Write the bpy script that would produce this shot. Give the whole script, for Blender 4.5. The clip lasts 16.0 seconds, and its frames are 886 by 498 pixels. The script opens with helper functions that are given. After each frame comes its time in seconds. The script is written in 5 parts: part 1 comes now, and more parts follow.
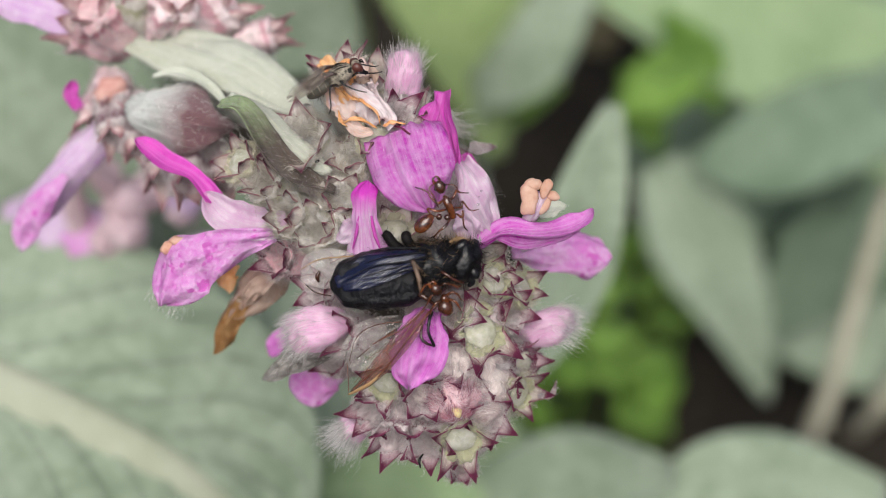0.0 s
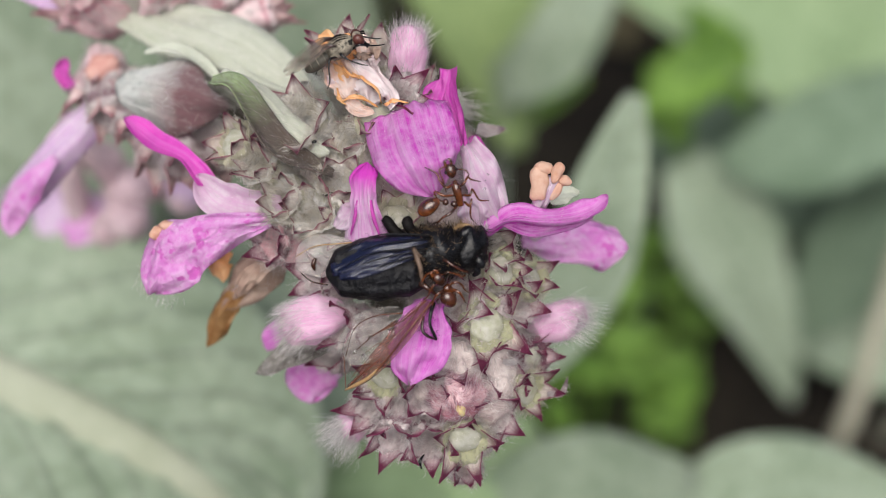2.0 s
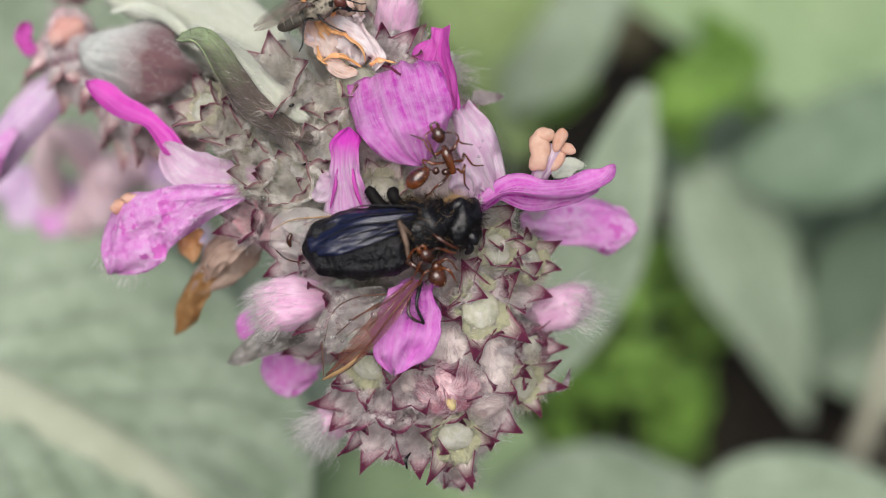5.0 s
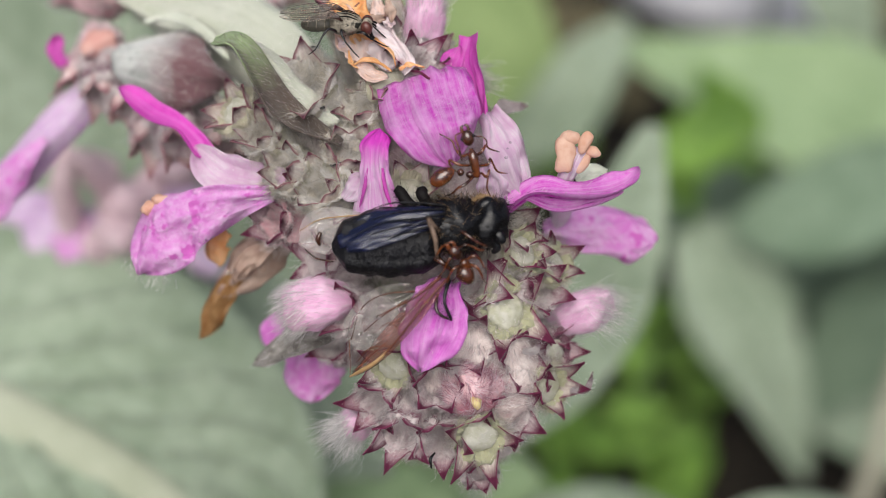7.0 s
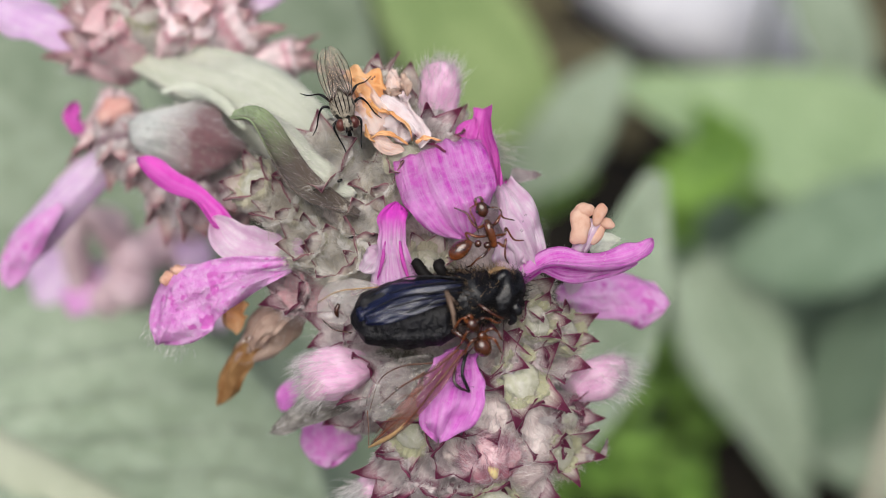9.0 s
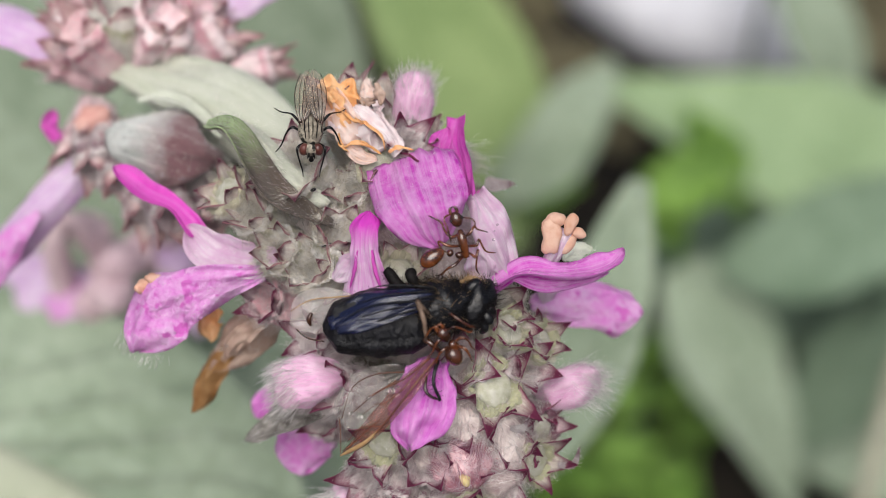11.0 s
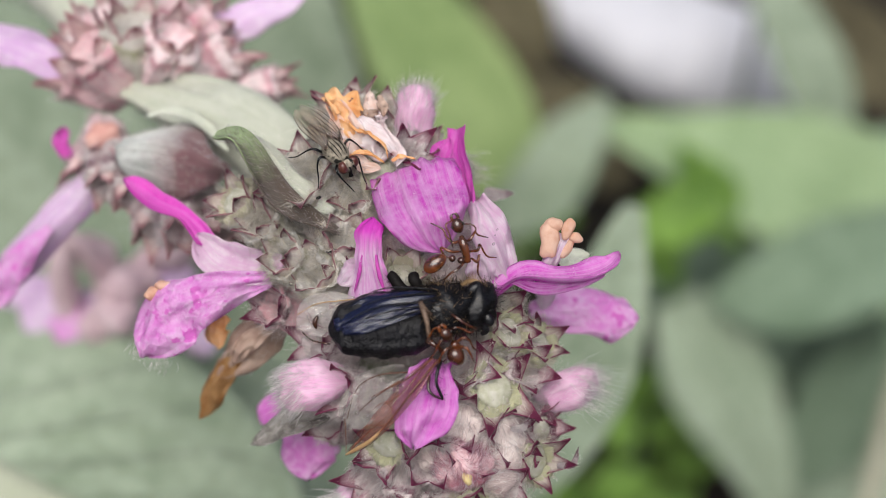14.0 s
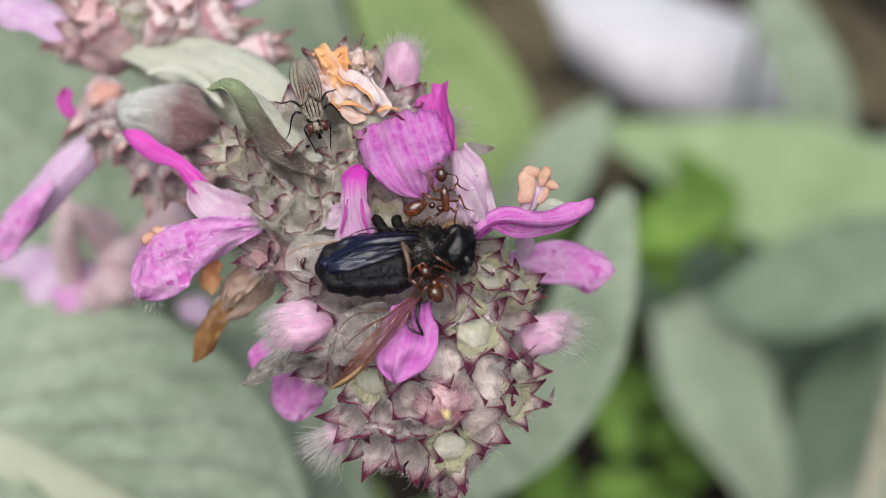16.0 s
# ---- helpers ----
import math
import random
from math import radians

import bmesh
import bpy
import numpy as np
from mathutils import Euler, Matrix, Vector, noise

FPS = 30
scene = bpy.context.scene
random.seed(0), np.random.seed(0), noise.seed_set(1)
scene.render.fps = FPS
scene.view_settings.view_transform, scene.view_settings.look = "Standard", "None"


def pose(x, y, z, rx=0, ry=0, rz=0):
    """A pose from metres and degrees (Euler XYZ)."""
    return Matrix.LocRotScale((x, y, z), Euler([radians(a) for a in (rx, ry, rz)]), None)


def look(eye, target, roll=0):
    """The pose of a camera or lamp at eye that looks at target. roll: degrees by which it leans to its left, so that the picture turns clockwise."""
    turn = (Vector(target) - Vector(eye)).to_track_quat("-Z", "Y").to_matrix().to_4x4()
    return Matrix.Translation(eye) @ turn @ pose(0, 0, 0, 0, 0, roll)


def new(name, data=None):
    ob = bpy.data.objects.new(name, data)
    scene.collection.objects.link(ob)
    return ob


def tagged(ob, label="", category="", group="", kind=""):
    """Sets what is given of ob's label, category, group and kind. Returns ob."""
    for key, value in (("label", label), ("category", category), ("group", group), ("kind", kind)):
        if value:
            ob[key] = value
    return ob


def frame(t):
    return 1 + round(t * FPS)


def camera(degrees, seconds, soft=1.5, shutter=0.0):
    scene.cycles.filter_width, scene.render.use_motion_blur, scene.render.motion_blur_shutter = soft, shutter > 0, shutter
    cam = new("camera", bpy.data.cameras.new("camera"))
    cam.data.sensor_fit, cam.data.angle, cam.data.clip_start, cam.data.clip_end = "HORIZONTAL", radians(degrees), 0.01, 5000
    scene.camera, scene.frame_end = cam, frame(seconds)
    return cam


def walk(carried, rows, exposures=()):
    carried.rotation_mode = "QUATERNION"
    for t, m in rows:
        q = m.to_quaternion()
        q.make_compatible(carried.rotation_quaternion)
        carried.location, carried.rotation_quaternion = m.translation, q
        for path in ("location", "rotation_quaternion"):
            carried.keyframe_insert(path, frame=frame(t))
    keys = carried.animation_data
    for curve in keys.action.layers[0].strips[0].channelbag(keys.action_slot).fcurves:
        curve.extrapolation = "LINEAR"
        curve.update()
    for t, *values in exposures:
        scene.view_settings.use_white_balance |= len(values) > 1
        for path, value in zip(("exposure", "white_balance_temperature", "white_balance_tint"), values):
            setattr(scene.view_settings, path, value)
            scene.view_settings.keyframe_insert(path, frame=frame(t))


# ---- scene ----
# The place: a drooping lamb's-ear flower spike in a garden bed, seen from about ten centimetres.
# Plan: millimetres round the flower head, x to the side, y up the slope, z towards the viewer;
# PLANT lays that plan into the world, 32 cm over the soil and tilted by 45 degrees.
PLANT = Matrix.Translation((0, 0, 0.32)) @ Matrix.Rotation(radians(45), 4, "X") @ Matrix.Scale(0.001, 4)

cam = camera(40, 16.0, soft=0.6)
PATH = [
    (0, -0.00052, -0.06616, 0.40091, 40.723, 0.091, -1.885),
    (0.5, 0.00019, -0.06595, 0.39682, 40.999, 1.090, -0.988),
    (1, 0.00285, -0.06405, 0.39883, 40.914, 0.989, -0.779),
    (1.5, 0.00214, -0.06156, 0.39477, 40.654, 0.189, -1.567),
    (2, 0.00124, -0.06296, 0.39553, 40.756, 0.648, -0.730),
    (2.5, 0.00218, -0.06839, 0.39829, 41.373, 0.458, -0.441),
    (3, 0.00232, -0.06631, 0.39498, 41.941, 0.441, -0.341),
    (3.5, 0.00351, -0.05584, 0.38634, 41.260, 0.975, -0.007),
    (6, 0.00107, -0.06219, 0.38637, 43.508, 0.266, -0.308),
    (6.5, 0.00047, -0.06295, 0.38559, 45.004, 0.062, -0.104),
    (7, 0.00000, -0.06397, 0.38397, 45.036, -0.012, 0.003),
    (7.5, -0.00133, -0.06414, 0.38348, 45.223, -0.042, 0.049),
    (8, -0.00097, -0.06258, 0.38507, 45.229, -0.102, -0.007),
    (8.5, -0.00215, -0.06329, 0.38564, 45.558, -0.086, -0.059),
    (9, -0.00170, -0.06236, 0.38725, 46.153, -0.028, -0.427),
    (9.5, 0.00020, -0.06122, 0.38853, 46.029, 0.042, -0.360),
    (12, -0.00040, -0.06671, 0.38553, 47.307, -0.428, -0.564),
    (12.5, -0.00186, -0.06935, 0.38383, 48.370, -0.462, -0.552),
    (13, -0.00088, -0.06946, 0.38491, 48.388, -0.180, -0.825),
    (13.5, 0.00074, -0.06672, 0.38793, 48.431, -0.429, -0.679),
    (14, -0.00055, -0.06662, 0.38766, 48.440, -0.222, -0.861),
    (14.5, -0.00072, -0.06696, 0.38664, 48.650, -0.623, -0.765),
    (15, 0.00081, -0.06747, 0.38500, 48.402, -0.369, -0.860),
    (15.5, 0.00228, -0.07089, 0.38556, 48.927, -0.279, -0.457),
    (16, 0.00143, -0.07404, 0.38606, 49.504, -0.338, -0.272),
]
walk(cam, [(t, pose(x, y, z, rx, ry, rz)) for t, x, y, z, rx, ry, rz in PATH])

# ---------------------------------------------------------------- light
world = bpy.data.worlds.new("overcast_sky")
scene.world = world
world.use_nodes = True
wn = world.node_tree.nodes
sky = wn.new("ShaderNodeTexSky")
sky.sky_type = "NISHITA"
sky.sun_disc = False
sky.sun_elevation = radians(62)
sky.sun_rotation = radians(186)
sky.air_density, sky.dust_density, sky.ozone_density = 1.0, 6.0, 1.0
world.node_tree.links.new(sky.outputs[0], wn["Background"].inputs[0])
wn["Background"].inputs[1].default_value = 0.085
sun = new("sun", bpy.data.lights.new("sun", "SUN"))
sun.data.energy, sun.data.angle, sun.data.color = 3.1, radians(58), (1.0, 0.985, 0.965)
sun.matrix_world = look((-0.10, -0.90, 2.02), (0, 0, 0.32))
scene.view_settings.exposure = -0.03


# ---------------------------------------------------------------- materials
def ramp_of(nt, fac, stops):
    r = nt.nodes.new("ShaderNodeValToRGB")
    while len(r.color_ramp.elements) < len(stops):
        r.color_ramp.elements.new(0.5)
    for e, (p, c) in zip(r.color_ramp.elements, stops):
        e.position, e.color = p, (*c, 1)
    nt.links.new(fac, r.inputs[0])
    return r.outputs[0]


def mixed(nt, fac, a, b, mode="MIX"):
    m = nt.nodes.new("ShaderNodeMix")
    m.data_type, m.blend_type = "RGBA", mode
    for sock, val in ((m.inputs[0], fac), (m.inputs[6], a), (m.inputs[7], b)):
        if isinstance(val, (int, float)):
            sock.default_value = val
        elif isinstance(val, tuple):
            sock.default_value = (*val, 1)
        else:
            nt.links.new(val, sock)
    return m.outputs[2]


def noisy(nt, scale, detail=4.0, rough=0.6, stretch=None, uv=False, kind="noise"):
    tc = nt.nodes.new("ShaderNodeTexCoord")
    mp = nt.nodes.new("ShaderNodeMapping")
    nt.links.new(tc.outputs["UV" if uv else "Object"], mp.inputs[0])
    if stretch:
        mp.inputs["Scale"].default_value = stretch
    n = nt.nodes.new("ShaderNodeTexNoise" if kind == "noise" else "ShaderNodeTexVoronoi")
    n.inputs["Scale"].default_value = scale
    if kind == "noise":
        n.inputs["Detail"].default_value, n.inputs["Roughness"].default_value = detail, rough
    nt.links.new(mp.outputs[0], n.inputs["Vector"])
    return n.outputs[0]


def along(nt, axis=1):
    tc = nt.nodes.new("ShaderNodeTexCoord")
    sp = nt.nodes.new("ShaderNodeSeparateXYZ")
    nt.links.new(tc.outputs["UV"], sp.inputs[0])
    return sp.outputs[axis]


def surface(name, light, dark, grain=900.0, patch=150.0, rough=0.7, bump=0.3, through_light=0.0, spec=0.3,
            tip=None, tip_from=0.4, veins=None, vein_count=14.0, spots=None, coat=0.0, sheen=0.0, metal=0.0, depth=0.0004, strands=False, rim=None, quilt=None):
    m = bpy.data.materials.new(name)
    m.use_nodes = True
    nt = m.node_tree
    p = nt.nodes["Principled BSDF"]
    coarse, fine = noisy(nt, patch, 3.0), noisy(nt, grain, 5.0, 0.65)
    blend = nt.nodes.new("ShaderNodeMath")
    blend.operation = "MULTIPLY_ADD"
    nt.links.new(fine, blend.inputs[0])
    blend.inputs[1].default_value = 0.5
    half = nt.nodes.new("ShaderNodeMath")
    half.operation = "MULTIPLY"
    half.inputs[1].default_value = 0.5
    nt.links.new(coarse, half.inputs[0])
    nt.links.new(half.outputs[0], blend.inputs[2])
    col = ramp_of(nt, blend.outputs[0], [(0.39, dark), (0.59, light)])
    if veins:
        streak = noisy(nt, 1.0, 5.0, 0.7, (vein_count, 0.7, 1.0), True)
        col = mixed(nt, ramp_of(nt, streak, [(0.40, (0, 0, 0)), (0.72, (0.85, 0.85, 0.85))]), col, veins)
        fold = nt.nodes.new("ShaderNodeMath")
        fold.operation = "MULTIPLY_ADD"
        nt.links.new(streak, fold.inputs[0])
        fold.inputs[1].default_value = 0.8
        nt.links.new(blend.outputs[0], fold.inputs[2])
        blend = fold
    if spots:
        s = noisy(nt, grain * 0.45, 2.0)
        col = mixed(nt, ramp_of(nt, s, [(0.60, (0, 0, 0)), (0.66, (1, 1, 1))]), col, spots)
    if tip:
        up = nt.nodes.new("ShaderNodeMath")
        up.operation = "MULTIPLY_ADD"
        nt.links.new(fine, up.inputs[0])
        up.inputs[1].default_value = 0.35
        nt.links.new(along(nt), up.inputs[2])
        col = mixed(nt, ramp_of(nt, up.outputs[0], [(tip_from + 0.05, (0, 0, 0)), (tip_from + 0.4, (1, 1, 1))]), col, tip)
    if quilt:
        cell = noisy(nt, quilt, kind="cells")
        col = mixed(nt, ramp_of(nt, cell, [(0.30, (0, 0, 0)), (0.8, (0.4, 0.4, 0.4))]), col, tuple(0.9 * c for c in dark))
        puff = nt.nodes.new("ShaderNodeMath")
        puff.operation = "MULTIPLY_ADD"
        nt.links.new(cell, puff.inputs[0])
        puff.inputs[1].default_value = -0.5
        nt.links.new(blend.outputs[0], puff.inputs[2])
        blend = puff
    if rim:
        off = nt.nodes.new("ShaderNodeMath")
        off.operation = "SUBTRACT"
        nt.links.new(along(nt, 0), off.inputs[0])
        off.inputs[1].default_value = 0.5
        far = nt.nodes.new("ShaderNodeMath")
        far.operation = "ABSOLUTE"
        nt.links.new(off.outputs[0], far.inputs[0])
        wob = nt.nodes.new("ShaderNodeMath")
        wob.operation = "MULTIPLY_ADD"
        nt.links.new(fine, wob.inputs[0])
        wob.inputs[1].default_value = 0.3
        nt.links.new(far.outputs[0], wob.inputs[2])
        col = mixed(nt, ramp_of(nt, wob.outputs[0], [(0.49, (0, 0, 0)), (0.61, (1, 1, 1))]), col, rim)
    shade = nt.nodes.new("ShaderNodeHueSaturation")
    info = nt.nodes.new("ShaderNodeObjectInfo")
    rng = nt.nodes.new("ShaderNodeMapRange")
    rng.inputs["To Min"].default_value, rng.inputs["To Max"].default_value = 0.88, 1.12
    if strands:
        info = nt.nodes.new("ShaderNodeNewGeometry")
        rng.inputs["To Min"].default_value, rng.inputs["To Max"].default_value = 0.56, 1.2
    nt.links.new(info.outputs["Random Per Island" if strands else "Random"], rng.inputs[0])
    nt.links.new(rng.outputs[0], shade.inputs["Value"])
    nt.links.new(col, shade.inputs["Color"])
    col = shade.outputs[0]
    nt.links.new(col, p.inputs["Base Color"])
    p.inputs["Roughness"].default_value = rough
    p.inputs["Specular IOR Level"].default_value = spec
    p.inputs["Coat Weight"].default_value = coat
    p.inputs["Coat Roughness"].default_value = 0.2
    p.inputs["Sheen Weight"].default_value = sheen
    p.inputs["Metallic"].default_value = metal
    if bump:
        b = nt.nodes.new("ShaderNodeBump")
        b.inputs["Strength"].default_value, b.inputs["Distance"].default_value = bump, depth
        nt.links.new(blend.outputs[0], b.inputs["Height"])
        nt.links.new(b.outputs[0], p.inputs["Normal"])
    if through_light:
        t = nt.nodes.new("ShaderNodeBsdfTranslucent")
        nt.links.new(col, t.inputs[0])
        mx = nt.nodes.new("ShaderNodeMixShader")
        mx.inputs[0].default_value = through_light
        nt.links.new(p.outputs[0], mx.inputs[1])
        nt.links.new(t.outputs[0], mx.inputs[2])
        nt.links.new(mx.outputs[0], nt.nodes["Material Output"].inputs[0])
    return m


def membrane(name, tint, clear=0.7, rough=0.15, spec=0.8):
    """A wing skin: mostly lets light through, with a thin gloss."""
    m = bpy.data.materials.new(name)
    m.use_nodes = True
    nt = m.node_tree
    p = nt.nodes["Principled BSDF"]
    col = ramp_of(nt, noisy(nt, 700.0), [(0.35, tuple(0.7 * c for c in tint)), (0.65, tint)])
    nt.links.new(col, p.inputs["Base Color"])
    p.inputs["Roughness"].default_value = rough
    p.inputs["Specular IOR Level"].default_value = spec
    t = nt.nodes.new("ShaderNodeBsdfTransparent")
    mx = nt.nodes.new("ShaderNodeMixShader")
    mx.inputs[0].default_value = clear
    nt.links.new(p.outputs[0], mx.inputs[1])
    nt.links.new(t.outputs[0], mx.inputs[2])
    nt.links.new(mx.outputs[0], nt.nodes["Material Output"].inputs[0])
    return m


def water_mat():
    m = bpy.data.materials.new("water")
    m.use_nodes = True
    p = m.node_tree.nodes["Principled BSDF"]
    p.inputs["Transmission Weight"].default_value, p.inputs["IOR"].default_value = 1.0, 1.33
    p.inputs["Roughness"].default_value = 0.02
    return m


WOOL = surface("white_wool", (0.96, 0.945, 0.93), (0.88, 0.84, 0.82), 1500, 300, 0.6, 0, 0.4, 0.35, strands=True)
FELT = surface("matted_mauve_wool", (0.91, 0.855, 0.845), (0.60, 0.47, 0.49), 1500, 330, 0.8, 0, 0.3, 0.15, strands=True)
PINK_WOOL = surface("pink_white_wool", (0.92, 0.83, 0.89), (0.82, 0.64, 0.75), 1500, 300, 0.6, 0, 0.4, 0.3, strands=True)
ROSE_WOOL = surface("deep_rose_wool", (0.62, 0.26, 0.34), (0.40, 0.12, 0.19), 1500, 300, 0.6, 0, 0.3, 0.3, strands=True)
YELLOW = surface("yellow_young_petal", (0.80, 0.68, 0.34), (0.66, 0.50, 0.22), 1200, 400, 0.5, 0.5, 0.2, 0.3)
GREY_WOOL = surface("dark_grey_wool", (0.34, 0.31, 0.27), (0.16, 0.14, 0.12), 1500, 300, 0.7, 0, 0.2, 0.3, strands=True)
FUZZ = surface("felted_flower_core", (0.78, 0.70, 0.66), (0.36, 0.26, 0.26), 900, 260, 0.95, 0.8, 0, 0.1, sheen=0.3)
FELT_CREAM = surface("matted_cream_wool", (0.91, 0.875, 0.79), (0.64, 0.57, 0.45), 1500, 330, 0.8, 0, 0.3, 0.15, strands=True)
CALYX = surface("mauve_grey_calyx", (0.90, 0.81, 0.80), (0.42, 0.25, 0.29), 1300, 520, 0.85, 1.0, 0.06, 0.2, tip=(0.20, 0.055, 0.10), tip_from=0.80, veins=(0.90, 0.84, 0.83), vein_count=34, sheen=0.3, depth=0.0009)
CALYX_GREEN = surface("pale_green_calyx", (0.88, 0.85, 0.78), (0.55, 0.47, 0.40), 1300, 480, 0.85, 1.0, 0.06, 0.2, tip=(0.46, 0.46, 0.28), tip_from=0.82, veins=(0.88, 0.85, 0.80), vein_count=30, sheen=0.3, depth=0.0009)
CALYX_PALE = surface("cream_woolly_calyx", (0.91, 0.885, 0.83), (0.62, 0.56, 0.48), 1300, 460, 0.85, 1.0, 0.06, 0.2, tip=(0.50, 0.47, 0.33), tip_from=0.84, veins=(0.91, 0.87, 0.84), vein_count=30, sheen=0.3, depth=0.0009)
CALYX_RED = surface("red_brown_calyx", (0.86, 0.60, 0.62), (0.56, 0.22, 0.29), 900, 330, 0.85, 0.9, 0.06, 0.2, tip=(0.42, 0.15, 0.20), tip_from=0.84, veins=(0.86, 0.68, 0.69), vein_count=22, sheen=0.3)
CALYX_ROSE = surface("pale_rose_calyx", (0.93, 0.79, 0.80), (0.72, 0.40, 0.46), 700, 200, 0.85, 0.6, 0.08, 0.2, tip=(0.60, 0.30, 0.36), tip_from=0.84, veins=(0.93, 0.83, 0.83), vein_count=12, sheen=0.3)
TOOTH = surface("purple_tipped_tooth", (0.84, 0.75, 0.75), (0.48, 0.29, 0.33), 1200, 500, 0.5, 0.8, 0.12, 0.3, tip=(0.12, 0.014, 0.047), tip_from=0.46, rim=(0.19, 0.028, 0.08), veins=(0.26, 0.07, 0.13), vein_count=10)
TOOTH_PALE = surface("cream_tooth", (0.86, 0.82, 0.76), (0.56, 0.47, 0.42), 1200, 500, 0.55, 0.8, 0.2, 0.3, tip=(0.11, 0.022, 0.05), tip_from=0.60, rim=(0.30, 0.14, 0.16), veins=(0.50, 0.36, 0.35), vein_count=9)
TOOTH_GREEN = surface("green_based_tooth", (0.82, 0.78, 0.70), (0.50, 0.43, 0.36), 1200, 500, 0.55, 0.8, 0.15, 0.35, tip=(0.12, 0.014, 0.047), tip_from=0.48, rim=(0.19, 0.028, 0.08), veins=(0.30, 0.12, 0.16), vein_count=10)
TOOTH_PINK = surface("rosy_tooth", (0.86, 0.75, 0.73), (0.62, 0.42, 0.42), 900, 300, 0.6, 0.5, 0.4, 0.3, tip=(0.36, 0.17, 0.19), tip_from=0.62, rim=(0.52, 0.28, 0.31))
NUT = surface("pale_nutlet", (0.66, 0.655, 0.57), (0.45, 0.46, 0.31), 1400, 420, 0.5, 0.9, 0.25, 0.35, sheen=0.2)
MAGENTA = surface("magenta_petal", (0.90, 0.35, 0.84), (0.74, 0.03, 0.64), 1200, 220, 0.25, 0.8, 0.35, 0.45, veins=(0.93, 0.62, 0.92), vein_count=13, depth=0.0007)
HOT = surface("deep_magenta_petal", (0.84, 0.09, 0.65), (0.64, 0.02, 0.49), 900, 190, 0.38, 0.5, 0.42, 0.45, veins=(0.86, 0.34, 0.77), vein_count=12)
ORCHID = surface("orchid_petal", (0.87, 0.34, 0.82), (0.66, 0.07, 0.60), 1100, 260, 0.30, 0.7, 0.35, 0.45, veins=(0.89, 0.52, 0.87), vein_count=9, depth=0.0008)
PINK = surface("pink_petal", (0.93, 0.60, 0.91), (0.82, 0.27, 0.75), 1500, 330, 0.36, 1.0, 0.32, 0.35, spots=(0.78, 0.20, 0.68), depth=0.0011)
PALE = surface("pale_pink_petal", (0.88, 0.80, 0.86), (0.74, 0.52, 0.69), 900, 220, 0.36, 0.7, 0.35, 0.45, veins=(0.74, 0.42, 0.68), vein_count=14, depth=0.0006)
WHITE_PINK = surface("white_pink_petal", (0.90, 0.83, 0.84), (0.80, 0.64, 0.66), 900, 260, 0.34, 0.7, 0.35, 0.45, depth=0.0006)
STRIPE = surface("striped_petal", (0.90, 0.77, 0.88), (0.82, 0.52, 0.79), 900, 220, 0.38, 0.7, 0.35, 0.45, tip=(0.80, 0.07, 0.66), tip_from=0.56, veins=(0.66, 0.02, 0.56), vein_count=9, depth=0.0006)
BUD = surface("pink_bud", (0.88, 0.56, 0.76), (0.74, 0.34, 0.60), 1100, 320, 0.6, 0.6, 0.2, 0.3, veins=(0.91, 0.70, 0.82), vein_count=16, sheen=0.3)
LAVENDER = surface("lavender_petal", (0.86, 0.70, 0.88), (0.70, 0.40, 0.74), 700, 160, 0.4, 0.6, 0.4, 0.4, veins=(0.90, 0.82, 0.91), vein_count=9, depth=0.0006)
PEACH = surface("peach_wilted_petal", (0.93, 0.77, 0.71), (0.90, 0.58, 0.42), 900, 260, 0.45, 0.6, 0.35, 0.4, veins=(0.93, 0.84, 0.82), vein_count=8)
SALMON = surface("salmon_wilted_petal", (0.76, 0.48, 0.42), (0.62, 0.30, 0.26), 700, 200, 0.6, 0.6, 0.2, 0.3)
WHITE_FELT = surface("white_green_felt", (0.57, 0.595, 0.50), (0.46, 0.495, 0.39), 600, 120, 0.9, 0.4, 0.2, 0.2, veins=(0.60, 0.615, 0.54), vein_count=12, sheen=0.3)
BROWN = surface("wilted_brown_petal", (0.52, 0.31, 0.14), (0.33, 0.15, 0.05), 900, 260, 0.3, 0.6, 0.4, 0.45)
TAN = surface("wilted_tan_petal", (0.60, 0.46, 0.38), (0.44, 0.30, 0.24), 700, 160, 0.6, 0.5, 0.35, 0.3)
MAUVE = surface("faded_mauve_calyx", (0.80, 0.64, 0.68), (0.62, 0.45, 0.50), 500, 120, 0.85, 0.5, 0.3, 0.2, sheen=0.3)
ORANGE = surface("orange_wilted_petal", (0.93, 0.61, 0.33), (0.88, 0.44, 0.15), 1000, 300, 0.4, 0.8, 0.35, 0.4)
ANTHER = surface("peach_anther", (0.85, 0.60, 0.47), (0.74, 0.42, 0.29), 1100, 500, 0.5, 0.6, 0.35, 0.35)
BRACT = surface("green_grey_bract", (0.44, 0.62, 0.27), (0.17, 0.27, 0.10), 1500, 500, 0.85, 1.0, 0.05, 0.2, tip=(0.12, 0.09, 0.07), tip_from=0.34, veins=(0.54, 0.60, 0.44), vein_count=26, sheen=0.2, depth=0.0006)
BRACT_GREY = surface("woolly_grey_bract", (0.76, 0.785, 0.75), (0.36, 0.39, 0.36), 900, 240, 0.9, 0.8, 0.05, 0.2, tip=(0.20, 0.105, 0.115), tip_from=0.32, veins=(0.80, 0.82, 0.79), vein_count=14, sheen=0.3, depth=0.0007)
STEM = surface("woolly_pale_stem", (0.66, 0.69, 0.585), (0.53, 0.565, 0.455), 900, 140, 0.9, 0.8, 0.15, 0.2, sheen=0.4)
